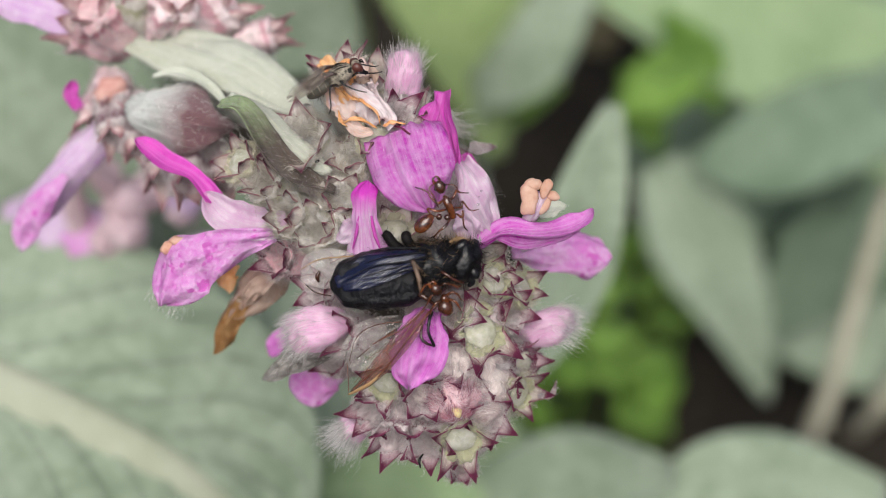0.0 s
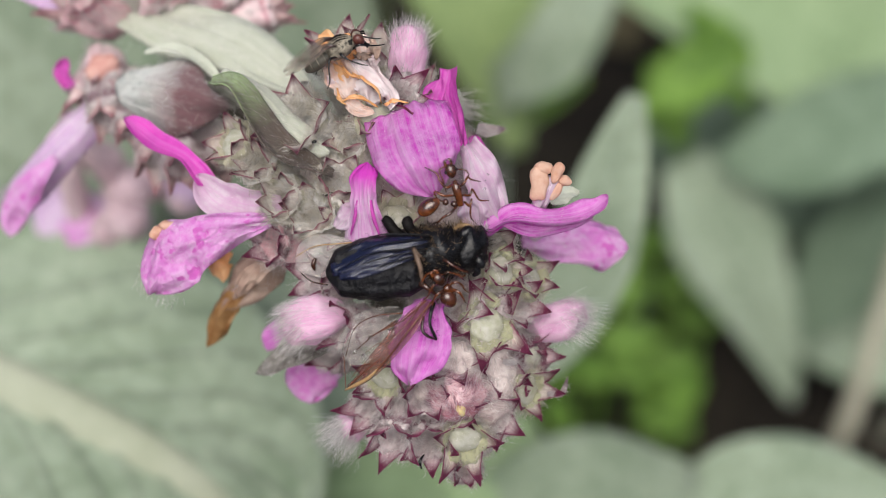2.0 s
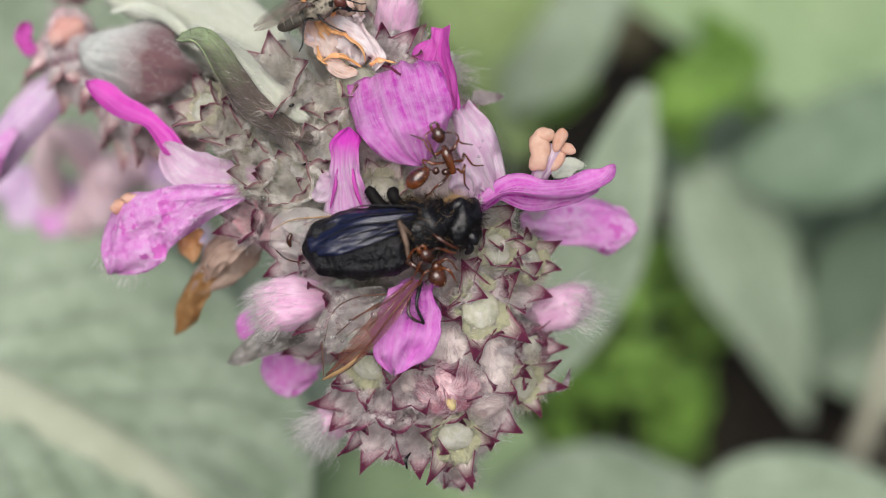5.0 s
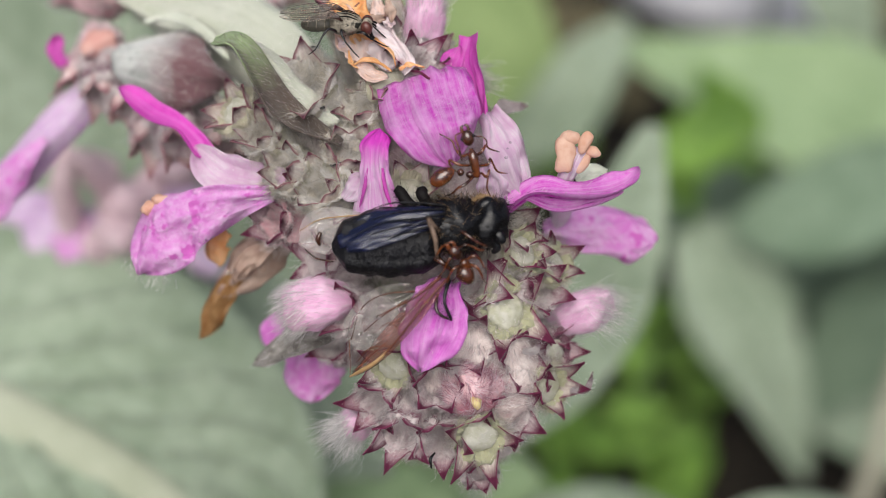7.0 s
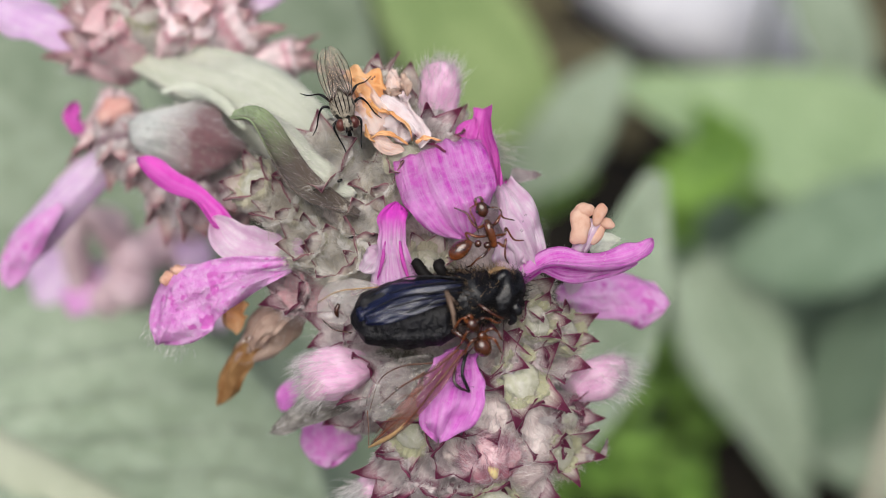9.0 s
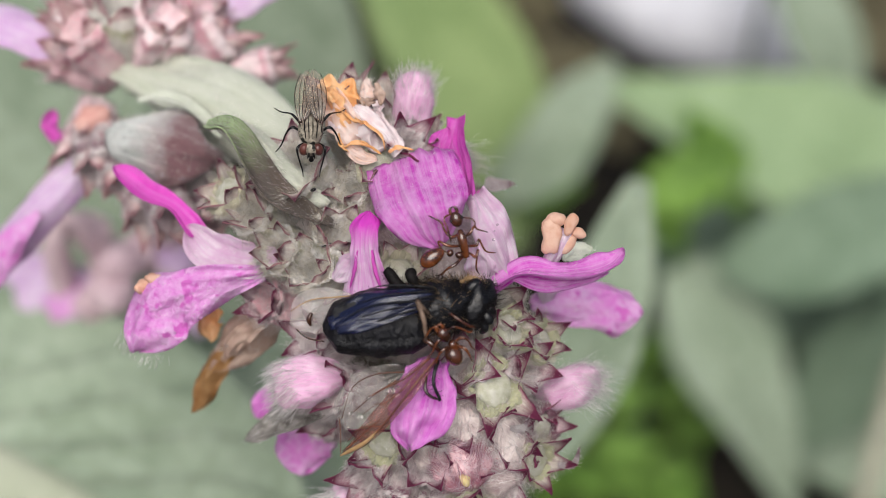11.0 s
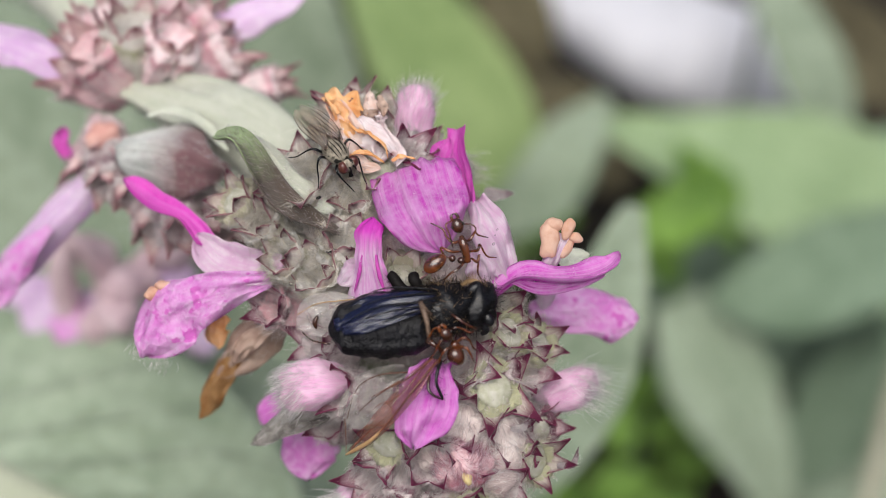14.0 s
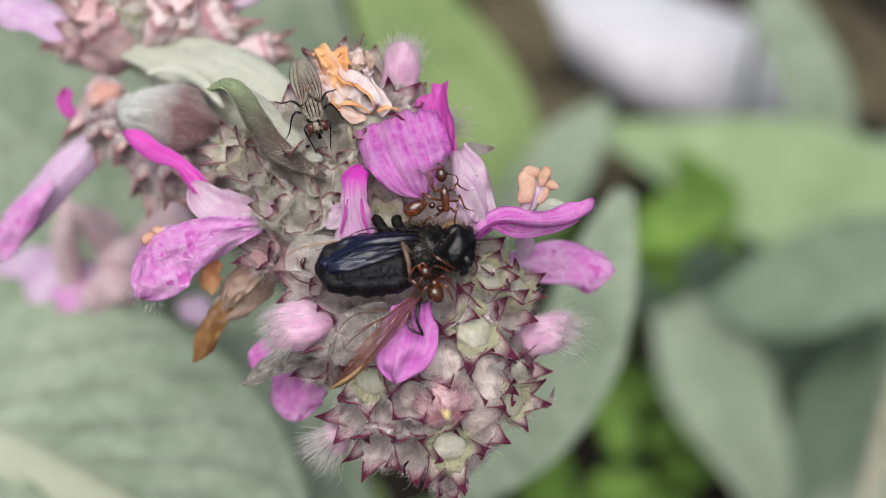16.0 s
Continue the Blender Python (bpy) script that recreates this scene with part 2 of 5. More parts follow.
DARK_LEAF = surface("withered_grey_leaf", (0.46, 0.44, 0.41), (0.09, 0.08, 0.07), 900, 300, 0.85, 0.8, 0.05, 0.2, veins=(0.06, 0.052, 0.045), vein_count=7)
LEAF = surface("felted_grey_green_leaf", (0.33, 0.40, 0.295), (0.165, 0.225, 0.145), 230, 50, 0.9, 0.6, 0.12, 0.2, veins=(0.35, 0.415, 0.32), vein_count=10, sheen=0.3, quilt=420.0, depth=0.0005)
# darker copy of the felted leaf: the bed's shade is put into its colour
LEAF_SHADED = surface("shade_darkened_green_leaf", (0.20, 0.275, 0.19), (0.10, 0.155, 0.095), 200, 45, 0.9, 0.4, 0.15, 0.2, veins=(0.215, 0.29, 0.205), vein_count=8, sheen=0.2)
LEAF_GREEN = surface("sage_green_leaf", (0.30, 0.41, 0.225), (0.17, 0.26, 0.125), 200, 45, 0.85, 0.4, 0.15, 0.2, veins=(0.315, 0.42, 0.245), vein_count=10, sheen=0.2)
# olive darkened in colour to stand for the shade between the leaves
LEAF_OLIVE_GAP = surface("gap_darkened_olive_leaf", (0.14, 0.125, 0.075), (0.055, 0.048, 0.028), 200, 45, 0.85, 0.4, 0.2, 0.2)
LEAF_MOSS = surface("moss_green_leaf", (0.275, 0.365, 0.155), (0.14, 0.215, 0.075), 200, 45, 0.85, 0.4, 0.15, 0.2, veins=(0.28, 0.38, 0.165), vein_count=10, sheen=0.2)
WEED = surface("bright_green_leaf", (0.20, 0.36, 0.06), (0.07, 0.16, 0.02), 200, 60, 0.6, 0.3, 0.3, 0.35)
# soil brown taken nearly black: shade of the gaps is part of this colour
SOIL = surface("shade_darkened_soil", (0.030, 0.025, 0.018), (0.010, 0.008, 0.006), 160, 18, 0.95, 0.8, 0, 0.2, depth=0.004)
STONE = surface("white_stone", (0.66, 0.67, 0.72), (0.54, 0.55, 0.60), 60, 10, 0.8, 0.4, 0, 0.3, depth=0.002)
RIB = surface("pale_leaf_rib", (0.38, 0.41, 0.31), (0.31, 0.34, 0.245), 230, 50, 0.9, 0.4, 0.1, 0.2, sheen=0.3)
TWIG = surface("dry_beige_stem", (0.44, 0.43, 0.34), (0.30, 0.29, 0.22), 200, 40, 0.85, 0.4, 0, 0.2)
BLACK = surface("black_chitin", (0.010, 0.010, 0.012), (0.003, 0.003, 0.004), 1200, 300, 0.24, 0.6, 0, 0.38, coat=0.1)
BLUE_BLACK = surface("blue_black_chitin", (0.009, 0.009, 0.012), (0.002, 0.002, 0.003), 1200, 380, 0.40, 1.0, 0, 0.28, depth=0.0006)
BLACK_HAIR = surface("dark_bristle", (0.010, 0.009, 0.009), (0.004, 0.003, 0.003), 900, 250, 0.6, 0, 0, 0.12)
TAWNY = surface("tawny_hair", (0.46, 0.31, 0.17), (0.28, 0.17, 0.08), 900, 250, 0.6, 0, 0.2, 0.3)
RUST = surface("red_brown_chitin", (0.17, 0.048, 0.014), (0.040, 0.011, 0.005), 1200, 600, 0.14, 0.2, 0.1, 0.7, coat=0.8)
DARK_RUST = surface("dark_brown_chitin", (0.065, 0.020, 0.010), (0.02, 0.007, 0.004), 900, 350, 0.18, 0.2, 0, 0.6, coat=0.6)
TAN_LEG = surface("dull_tan_chitin", (0.19, 0.13, 0.095), (0.08, 0.05, 0.035), 900, 350, 0.5, 0.3, 0, 0.3)
AMBER = surface("red_amber_vein", (0.20, 0.075, 0.042), (0.08, 0.022, 0.016), 900, 300, 0.3, 0.2, 0.2, 0.5)
STRAW = surface("straw_wing_edge", (0.52, 0.34, 0.17), (0.34, 0.19, 0.08), 900, 300, 0.3, 0.2, 0.2, 0.5)
FLY_GREY = surface("dusted_grey_chitin", (0.36, 0.32, 0.25), (0.09, 0.078, 0.06), 3200, 1100, 0.7, 0.3, 0, 0.3, spots=(0.012, 0.012, 0.010))
FLY_BELLY = surface("grey_black_chitin", (0.14, 0.125, 0.095), (0.03, 0.03, 0.024), 1200, 350, 0.5, 0.3, 0, 0.4)
FLY_EYE = surface("dark_brown_eye", (0.11, 0.036, 0.028), (0.06, 0.016, 0.012), 3000, 500, 0.3, 0.2, 0, 0.5)
WING = membrane("smoky_wing_skin", (0.40, 0.33, 0.26), 0.72, 0.2)
WING_CLEAR = membrane("clear_wing_skin", (0.66, 0.61, 0.57), 0.84, 0.12)
WING_PALE = membrane("pale_wing_skin", (0.72, 0.66, 0.63), 0.76, 0.10)
WING_BROWN = membrane("brown_wing_skin", (0.24, 0.085, 0.070), 0.58, 0.07)
WING_DARK = membrane("blue_black_wing_skin", (0.012, 0.016, 0.050), 0.25, 0.24, 0.6)
WATER = water_mat()


# ---------------------------------------------------------------- building blocks
def unit(v):
    return v / (np.linalg.norm(v) + 1e-12)


def spline(pts, n):
    """A smooth run of n points through the given ones."""
    p = np.array([np.array(q, float) for q in pts])
    if len(p) == 2:
        return p[0] + (p[1] - p[0]) * np.linspace(0, 1, n)[:, None]
    q = np.vstack([2 * p[0] - p[1], p, 2 * p[-1] - p[-2]])
    out = []
    for s in np.linspace(0, len(p) - 1, n):
        i = min(int(s), len(p) - 2)
        u = s - i
        a, b, c, d = q[i:i + 4]
        out.append(0.5 * (2 * b + (c - a) * u + (2 * a - 5 * b + 4 * c - d) * u * u + (3 * b - a - 3 * c + d) * u ** 3))
    return np.array(out)


def profile(vals, n):
    return spline([(v, 0, 0) for v in vals], n)[:, 0]


class Geo:
    """Points, faces and a sheet coordinate for each point, gathered into one mesh."""

    def __init__(self):
        self.v, self.f, self.uv = [], [], []

    def add(self, v, f, uv=None):
        k = len(self.v)
        self.v.extend(map(tuple, v))
        self.f.extend(tuple(i + k for i in q) for q in f)
        self.uv.extend(map(tuple, uv) if uv is not None else [(0.5, 0.5)] * len(v))
        return self

    def tube(self, pts, radii, seg=8, n=12, flat=1.0):
        c, r = spline(pts, n), profile(radii, n)
        side = unit(np.cross(c[1] - c[0], (0.31, 0.22, 0.93)))
        v, uv = [], []
        for i in range(n):
            t = unit(c[min(i + 1, n - 1)] - c[max(i - 1, 0)])
            side = unit(side - t * (side @ t))
            up = np.cross(t, side)
            for j in range(seg):
                a = 2 * math.pi * j / seg
                v.append(c[i] + max(r[i], 0.004) * (side * math.cos(a) + flat * up * math.sin(a)))
                uv.append((j / seg, i / (n - 1)))
        f = [(i * seg + j, i * seg + (j + 1) % seg, (i + 1) * seg + (j + 1) % seg, (i + 1) * seg + j) for i in range(n - 1) for j in range(seg)]
        f += [tuple(range(seg - 1, -1, -1)), tuple((n - 1) * seg + j for j in range(seg))]
        return self.add(v, f, uv)

    def blob(self, centre, axis, b, c, face=(0, 0, 1), nu=18, nv=12, lumps=0.0, rate=1.0, taper=0.0, seed=0.0):
        """A rounded body: axis is its half length as a vector, b and c its half width and half depth."""
        o, ax = np.array(centre, float), np.array(axis, float)
        t = unit(ax)
        side = unit(np.cross(np.array(face, float), t))
        up = np.cross(t, side)
        v, uv = [], []
        for i in range(nv + 1):
            th = math.pi * i / nv
            for j in range(nu):
                ph = 2 * math.pi * j / nu
                s, k = math.sin(th), 1 + taper * math.cos(th)
                p = -ax * math.cos(th) + k * s * (side * b * math.cos(ph) + up * c * math.sin(ph))
                if lumps:
                    p = p * (1 + lumps * noise.noise(Vector(p * rate) + Vector((seed, seed * 0.7, 1.3))))
                v.append(o + p)
                uv.append((j / nu, i / nv))
        f = [(i * nu + j, i * nu + (j + 1) % nu, (i + 1) * nu + (j + 1) % nu, (i + 1) * nu + j) for i in range(nv) for j in range(nu)]
        return self.add(v, f, uv)

    def sheet(self, spine, widths, face, cup=0.2, ruffle=0.0, thick=0.12, n=16, m=9, seed=0.0, edge=0.0, twist=0.0, round_end=0.0):
        """A leaf or petal: a curved, slightly thick sheet along a spine, cupped towards face."""
        c, w = spline(spine, n), profile(widths, n)
        face = np.array(face, float)
        if round_end:
            q = np.clip((np.linspace(0, 1, n) - 1 + round_end) / round_end, 0, 0.995)
            w = w * np.sqrt(1 - q ** 2)
        top, low, uv = [], [], []
        for i in range(n):
            t = unit(c[min(i + 1, n - 1)] - c[max(i - 1, 0)])
            side = unit(np.cross(t, face))
            up = np.cross(side, t)
            a = radians(twist) * i / (n - 1)
            side, up = side * math.cos(a) + up * math.sin(a), up * math.cos(a) - side * math.sin(a)
            for j in range(m):
                u = 2 * j / (m - 1) - 1
                jag = 1 + edge * noise.noise(Vector((i * 5.0 / n, seed * 3.1, 5.0 if u > 0 else 9.0)))
                lift = cup * w[i] * u * u
                if ruffle:
                    lift += ruffle * noise.noise(Vector((u * 1.6, i * 4.0 / n, seed))) * (0.35 + 0.65 * abs(u))
                    lift += ruffle * 0.32 * noise.noise(Vector((u * 5.5, i * 3.5 / n, seed + 20)))
                p = c[i] + side * w[i] * u * jag + up * lift
                top.append(p)
                low.append(p - up * thick * (1 - 0.55 * abs(u)))
                uv.append((j / (m - 1), i / (n - 1)))
        k = n * m
        f = []
        for i in range(n - 1):
            for j in range(m - 1):
                a, b, d, e = i * m + j, i * m + j + 1, (i + 1) * m + j + 1, (i + 1) * m + j
                f += [(a, b, d, e), (k + e, k + d, k + b, k + a)]
            a, e = i * m, (i + 1) * m
            f.append((a, e, k + e, k + a))
            a, e = i * m + m - 1, (i + 1) * m + m - 1
            f.append((e, a, k + a, k + e))
        for j in range(m - 1):
            f.append((j + 1, j, k + j, k + j + 1))
            a = (n - 1) * m + j
            f.append((a, a + 1, k + a + 1, k + a))
        return self.add(top + low, f, uv + uv)


def wool(geo, per_mm2, length, width, lean=(0, 0, 0), spread=0.5, seed=1, keep=None, curl=0.4, most=6000, stand=0.7, swirl=0.0):
    """Tapered hairs that stand on a surface, lean one way and, with swirl, lie matted in whorls."""
    rng = np.random.default_rng(seed)
    v = np.array(geo.v)
    tri = np.array([t for q in geo.f if len(q) in (3, 4) for t in ([q] if len(q) == 3 else [(q[0], q[1], q[2]), (q[0], q[2], q[3])])])
    a, b, c = v[tri[:, 0]], v[tri[:, 1]], v[tri[:, 2]]
    cr = np.cross(b - a, c - a)
    area = np.linalg.norm(cr, axis=1) / 2
    n = int(min(most, area.sum() * per_mm2))
    if n < 1:
        return Geo()
    pick = rng.choice(len(tri), n, p=area / area.sum())
    r1, r2 = np.sqrt(rng.random((n, 1))), rng.random((n, 1))
    base = a[pick] * (1 - r1) + b[pick] * r1 * (1 - r2) + c[pick] * r1 * r2
    nor = cr[pick] / (2 * area[pick, None] + 1e-12)
    if keep is not None:
        ok = np.array([keep(p) for p in base])
        base, nor = base[ok], nor[ok]
        n = len(base)
    way = nor * stand + np.array(lean, float) + rng.normal(0, spread, (n, 3))
    if swirl:
        flow = np.random.default_rng(7)
        for k in range(5):
            wave, phase = flow.normal(0, 1.5, (3, 3)), flow.uniform(0, 6.28, 3)
            way += 0.45 * swirl * np.sin(base @ wave + phase)
    way -= nor * np.minimum((way * nor).sum(1) - 0.1, 0)[:, None] * 1.1
    way /= np.linalg.norm(way, axis=1)[:, None] + 1e-9
    size = length * (0.45 + 0.9 * rng.random((n, 1)))
    side = np.cross(way, rng.normal(0, 1, (n, 3)))
    side /= np.linalg.norm(side, axis=1)[:, None] + 1e-9
    other = np.cross(way, side)
    bend = rng.normal(0, curl, (n, 3)) * size
    ring = [side, -0.5 * side + 0.866 * other, -0.5 * side - 0.866 * other]
    pts = [base - way * 0.05 + width * k for k in ring] + [base + way * size * 0.52 + bend * 0.4 + width * 0.8 * k for k in ring] + [base + way * size + bend * 0.25]
    out = Geo()
    out.v = np.stack(pts, 1).reshape(-1, 3).tolist()
    tri = np.array([(0, 1, 4), (0, 4, 3), (1, 2, 5), (1, 5, 4), (2, 0, 3), (2, 3, 5), (3, 4, 6), (4, 5, 6), (5, 3, 6)])
    out.f = (tri[None] + 7 * np.arange(n)[:, None, None]).reshape(-1, 3).tolist()
    out.uv = [(0.5, 0.1)] * len(out.v)
    return out


HOME = {}


def thing(name, spot, label, category, group="", kind="", flat_frame=None):
    """An Empty at its place that will hold the parts."""
    ob = new(name)
    ob.empty_display_size = 0.002
    place = PLANT @ Vector(spot)
    ob.location = place
    HOME[ob] = (PLANT, place)
    return tagged(ob, label, category, group, kind)


def mesh_of(name, geo, material, m, origin, smooth=True):
    me = bpy.data.meshes.new(name)
    v = np.array(geo.v, float).reshape(-1, 3)
    mat = np.array(m)
    v = v @ mat[:3, :3].T + mat[:3, 3] - np.array(origin)
    me.from_pydata(v.tolist(), [], [tuple(q) for q in geo.f])
    uv = me.uv_layers.new(name="sheet")
    loops = np.empty(len(me.loops), np.int32)
    me.loops.foreach_get("vertex_index", loops)
    uv.data.foreach_set("uv", np.array(geo.uv, np.float32)[loops].ravel())
    if smooth:
        me.polygons.foreach_set("use_smooth", [True] * len(me.polygons))
    me.materials.append(material)
    me.update()
    return me


def part(name, geo, material, parent, label="", smooth=True, kind=""):
    """ONE mesh under a thing or under a part; the parent's origin is kept."""
    m, origin = HOME[parent]
    ob = new(name, mesh_of(name, geo, material, m, origin, smooth))
    ob.parent = parent
    HOME[ob] = (m, origin)
    return tagged(ob, label, kind=kind)


def single(name, geo, material, label, category, group="", kind="", smooth=True):
    """A thing made of one mesh, with its origin at its middle."""
    mid = PLANT @ Vector(np.array(geo.v).mean(0))
    ob = new(name, mesh_of(name, geo, material, PLANT, mid, smooth))
    ob.location = mid
    HOME[ob] = (PLANT, mid)
    return tagged(ob, label, category, group, kind)


# ---------------------------------------------------------------- soil and far plants
g = Geo()
N = 60
side = [math.copysign(abs(k) ** 3, k) * 6000 for k in np.linspace(-1, 1, N)]
g.v = [(x, y, 4 * noise.noise(Vector((x * 0.02, y * 0.02, 0))) * max(0.0, 1 - math.hypot(x, y) / 900)) for y in side for x in side]
g.f = [(j * N + i, j * N + i + 1, (j + 1) * N + i + 1, (j + 1) * N + i) for j in range(N - 1) for i in range(N - 1)]
g.uv = [(0.5, 0.5)] * len(g.v)
ground = new("ground", mesh_of("ground", g, SOIL, Matrix.Scale(0.001, 4), (0, 0, 0)))
tagged(ground, "garden soil between the plants, darkened in colour for the shaded gaps", "soil", kind="structure")


def leaf(spine, widths, face, mat, label, cup=0.18, ruffle=2.5, seed=0.0, group="leaves of the bed", rib=1.2, n=22, m=13, veins=0):
    g = Geo().sheet(spine, widths, face, cup, ruffle, 0.9, n, m, seed, 0.05)
    ob = thing("leaf", spine[0], label, "leaf", group)
    part("blade", g, mat, ob)
    base = np.array(spine[-1] if widths[-1] > widths[0] else spine[0])
    w = PLANT @ Vector(base)
    foot = np.array(PLANT.inverted() @ Vector((w.x, w.y + 0.02, -0.004)))
    part("leaf_stalk", Geo().tube([foot, 0.5 * (foot + base) + np.array([2, 1, 0]), base], [1.8, 1.6, 1.5], 8, 12), mat, ob)
    up = unit(np.array(face, float))
    if rib:
        c = np.array(g.v[m // 2:n * m:m])[:-1] - up * 0.2
        part("midrib", Geo().tube(c, [rib, rib * 0.85, rib * 0.6, 0.2], 9, 22, 0.4), RIB if veins else mat, ob, "raised midrib")
    for k in range(veins):
        for sign in (-1, 1):
            run = []
            for q in np.linspace(0.0, 0.92, 7):
                i = min(n - 1, int((0.0 + 0.7 * k / veins + 0.5 * q ** 0.8) * (n - 1)))
                j = (m - 1) * (0.5 + 0.5 * sign * q)
                j0 = min(m - 2, int(j))
                run.append(np.array(g.v[i * m + j0]) * (1 - j + j0) + np.array(g.v[i * m + j0 + 1]) * (j - j0) + up * 0.1)
            part("side_vein", Geo().tube(run, [0.6, 0.5, 0.4, 0.2], 7, 16, 0.25), mat, ob)
    return ob


GREY = "broad grey-green felted leaf with a pale midrib"
SAGE = "long sage-green leaf hanging over the bed"
# the large leaf under the flower head, and those round it
leaf([(-80.4, -11.7, -62), (-57.2, -16.5, -52), (-39.6, -23.6, -48), (-27.0, -33.0, -50), (-17.0, -46.0, -56)], [16, 22, 22.5, 18, 1.5], (0.2, 0.5, 0.9), LEAF, GREY, seed=1, rib=3.8, n=60, m=25, veins=6)
leaf([(-110.55, 42.27, -95), (-82.44, 26.89, -90), (-61.33, 11.94, -92), (-47.55, -7.17, -105)], [16, 30, 27, 2], (0.2, 0.2, 1), LEAF, GREY, seed=2)
leaf([(-97.15, 65.24, -110), (-62.07, 54.53, -105), (-33.87, 44.76, -110), (-10.40, 28.11, -125)], [14, 26, 24, 2], (0, 0.1, 1), LEAF, GREY, seed=3)
leaf([(-87.79, -49.32, -84), (-62.77, -36.75, -82), (-39.65, -35.96, -86), (-19.29, -46.41, -95)], [14, 24, 22, 2], (0.1, 0.4, 1), LEAF, GREY, seed=4)
leaf([(-90.47, -0.92, -130), (-62.12, -8.86, -124), (-38.23, -21.80, -124), (-20.03, -45.34, -132)], [18, 30, 26, 2], (0.1, 0.2, 1), LEAF, GREY, seed=5)
leaf([(30.5, 18, -86), (26.5, 5, -83), (22.5, -7, -84), (15.5, -18, -87), (5, -29, -92)], [1.5, 5.6, 7.0, 6.8, 3], (-0.1, 0.1, 1), LEAF, "long narrow grey-green leaf behind the flower head", seed=6, ruffle=1.5)
leaf([(-20.06, 113.40, -258), (0.94, 75.35, -247), (16.61, 44.02, -247), (23.62, 9.87, -258)], [9, 18, 17, 2.9], (0.1, 0.1, 1), LEAF_MOSS, SAGE, seed=7)
leaf([(50.62, 63.81, -244), (40.31, 50.16, -236), (31.22, 36.52, -236), (18.01, 28.10, -244)], [2.2, 8.7, 10.2, 5.8], (-0.2, 0, 1), LEAF, GREY, seed=8)
leaf([(57.27, 64.13, -296), (85.56, 52.24, -284), (115.61, 41.56, -284), (158.49, 24.52, -294)], [4.3, 16, 25, 31], (0.1, 0.35, 1), LEAF_GREEN, SAGE, seed=9)
leaf([(76.05, 7.07, -281), (86.08, -13.44, -276), (99.5, -39.28, -279), (113.5, -72.00, -290)], [7.7, 15.9, 11.4, 1.2], (-0.1, 0.1, 1), LEAF, GREY, seed=11)
leaf([(147.80, 23.79, -273), (121.45, 15.02, -265), (101.65, 8.42, -265), (85.38, 6.92, -273)], [13.0, 15.9, 13.0, 2.9], (-0.1, 0.3, 1), LEAF_SHADED, GREY, seed=12)
leaf([(194.02, 0.19, -325), (164.61, -16.92, -319), (140.92, -32.36, -322), (126.39, -58.50, -331)], [13.0, 20.3, 17.4, 2.9], (-0.2, 0.2, 1), LEAF_SHADED, GREY, seed=13)
leaf([(3.52, -75.13, -120), (14.66, -58.18, -112), (28.76, -49.72, -112), (46.51, -49.73, -120)], [9, 13, 11, 2], (0, 0.4, 1), LEAF, GREY, seed=14)
leaf([(38.48, -78.70, -130), (50.89, -65.00, -122), (66.67, -58.09, -122), (91.70, -60.28, -130)], [9, 15, 15, 5], (0, 0.4, 1), LEAF, GREY, seed=15)

leaf([(-9.10, -44.42, -118), (0.57, -44.52, -114), (10.06, -48.31, -114), (21.30, -57.11, -122)], [6, 13, 13, 4], (0.1, 0.4, 1), LEAF_GREEN, SAGE, seed=16)
leaf([(146.26, 49.22, -331), (138.74, 73.69, -322), (130.30, 95.47, -322), (121.50, 122.04, -331)], [3, 11, 13, 9], (0, 0.4, 1), LEAF, GREY, seed=17)
leaf([(130.63, 135.77, -352), (142.41, 105.62, -338), (162.30, 91.69, -338), (194.59, 89.76, -348)], [5.8, 17.4, 20.3, 8.7], (0, 0.4, 1), LEAF_OLIVE_GAP, "olive leaf low in the bed, coloured dark like a shaded gap", seed=18)
leaf([(-0.86, 166.24, -374), (24.42, 134.93, -363), (37.05, 109.67, -363), (37.95, 90.77, -374)], [7.2, 13.0, 13.0, 2.9], (0, 0.4, 1), LEAF_OLIVE_GAP, "olive leaf low in the bed, coloured dark like a shaded gap", seed=19)
leaf([(184.70, 59.53, -309), (156.57, 47.19, -299), (140.30, 34.53, -299), (129.06, 20.58, -309)], [11.6, 17.4, 14.5, 2.9], (0, 0.4, 1), LEAF_SHADED, GREY, seed=20)

leaf([(70.73, 23.37, -363), (103.70, 10.45, -351), (140.59, -1.84, -351), (188.61, -16.63, -363)], [8.7, 23.2, 26.1, 11.6], (0, 0.4, 1), LEAF_SHADED, GREY, seed=21)
leaf([(118.04, -40.78, -351), (137.72, -49.99, -342), (163.82, -60.03, -342), (200.02, -67.42, -351)], [7.2, 18.8, 20.3, 8.7], (0, 0.4, 1), LEAF, GREY, seed=22)
leaf([(29.51, 85.10, -345), (44.85, 73.62, -337), (58.74, 61.71, -337), (73.99, 48.72, -345)], [5.8, 17.4, 17.4, 4.3], (0, 0.4, 1), LEAF_OLIVE_GAP, "olive leaf low in the bed, coloured dark like a shaded gap", seed=24)
leaf([(-42.27, -37.55, -316), (-32.19, -55.31, -308), (-24.79, -71.95, -308), (-15.85, -92.27, -316)], [4.3, 13.0, 14.5, 7.2], (0, 0.4, 1), LEAF_MOSS, SAGE, seed=25)

leaf([(-44.87, -9.64, -84), (-29.32, -13.67, -74), (-17.65, -20.29, -72), (-7.35, -30.42, -78)], [5, 12, 12, 1.5], (0.1, 0.6, 0.8), LEAF, GREY, seed=26)

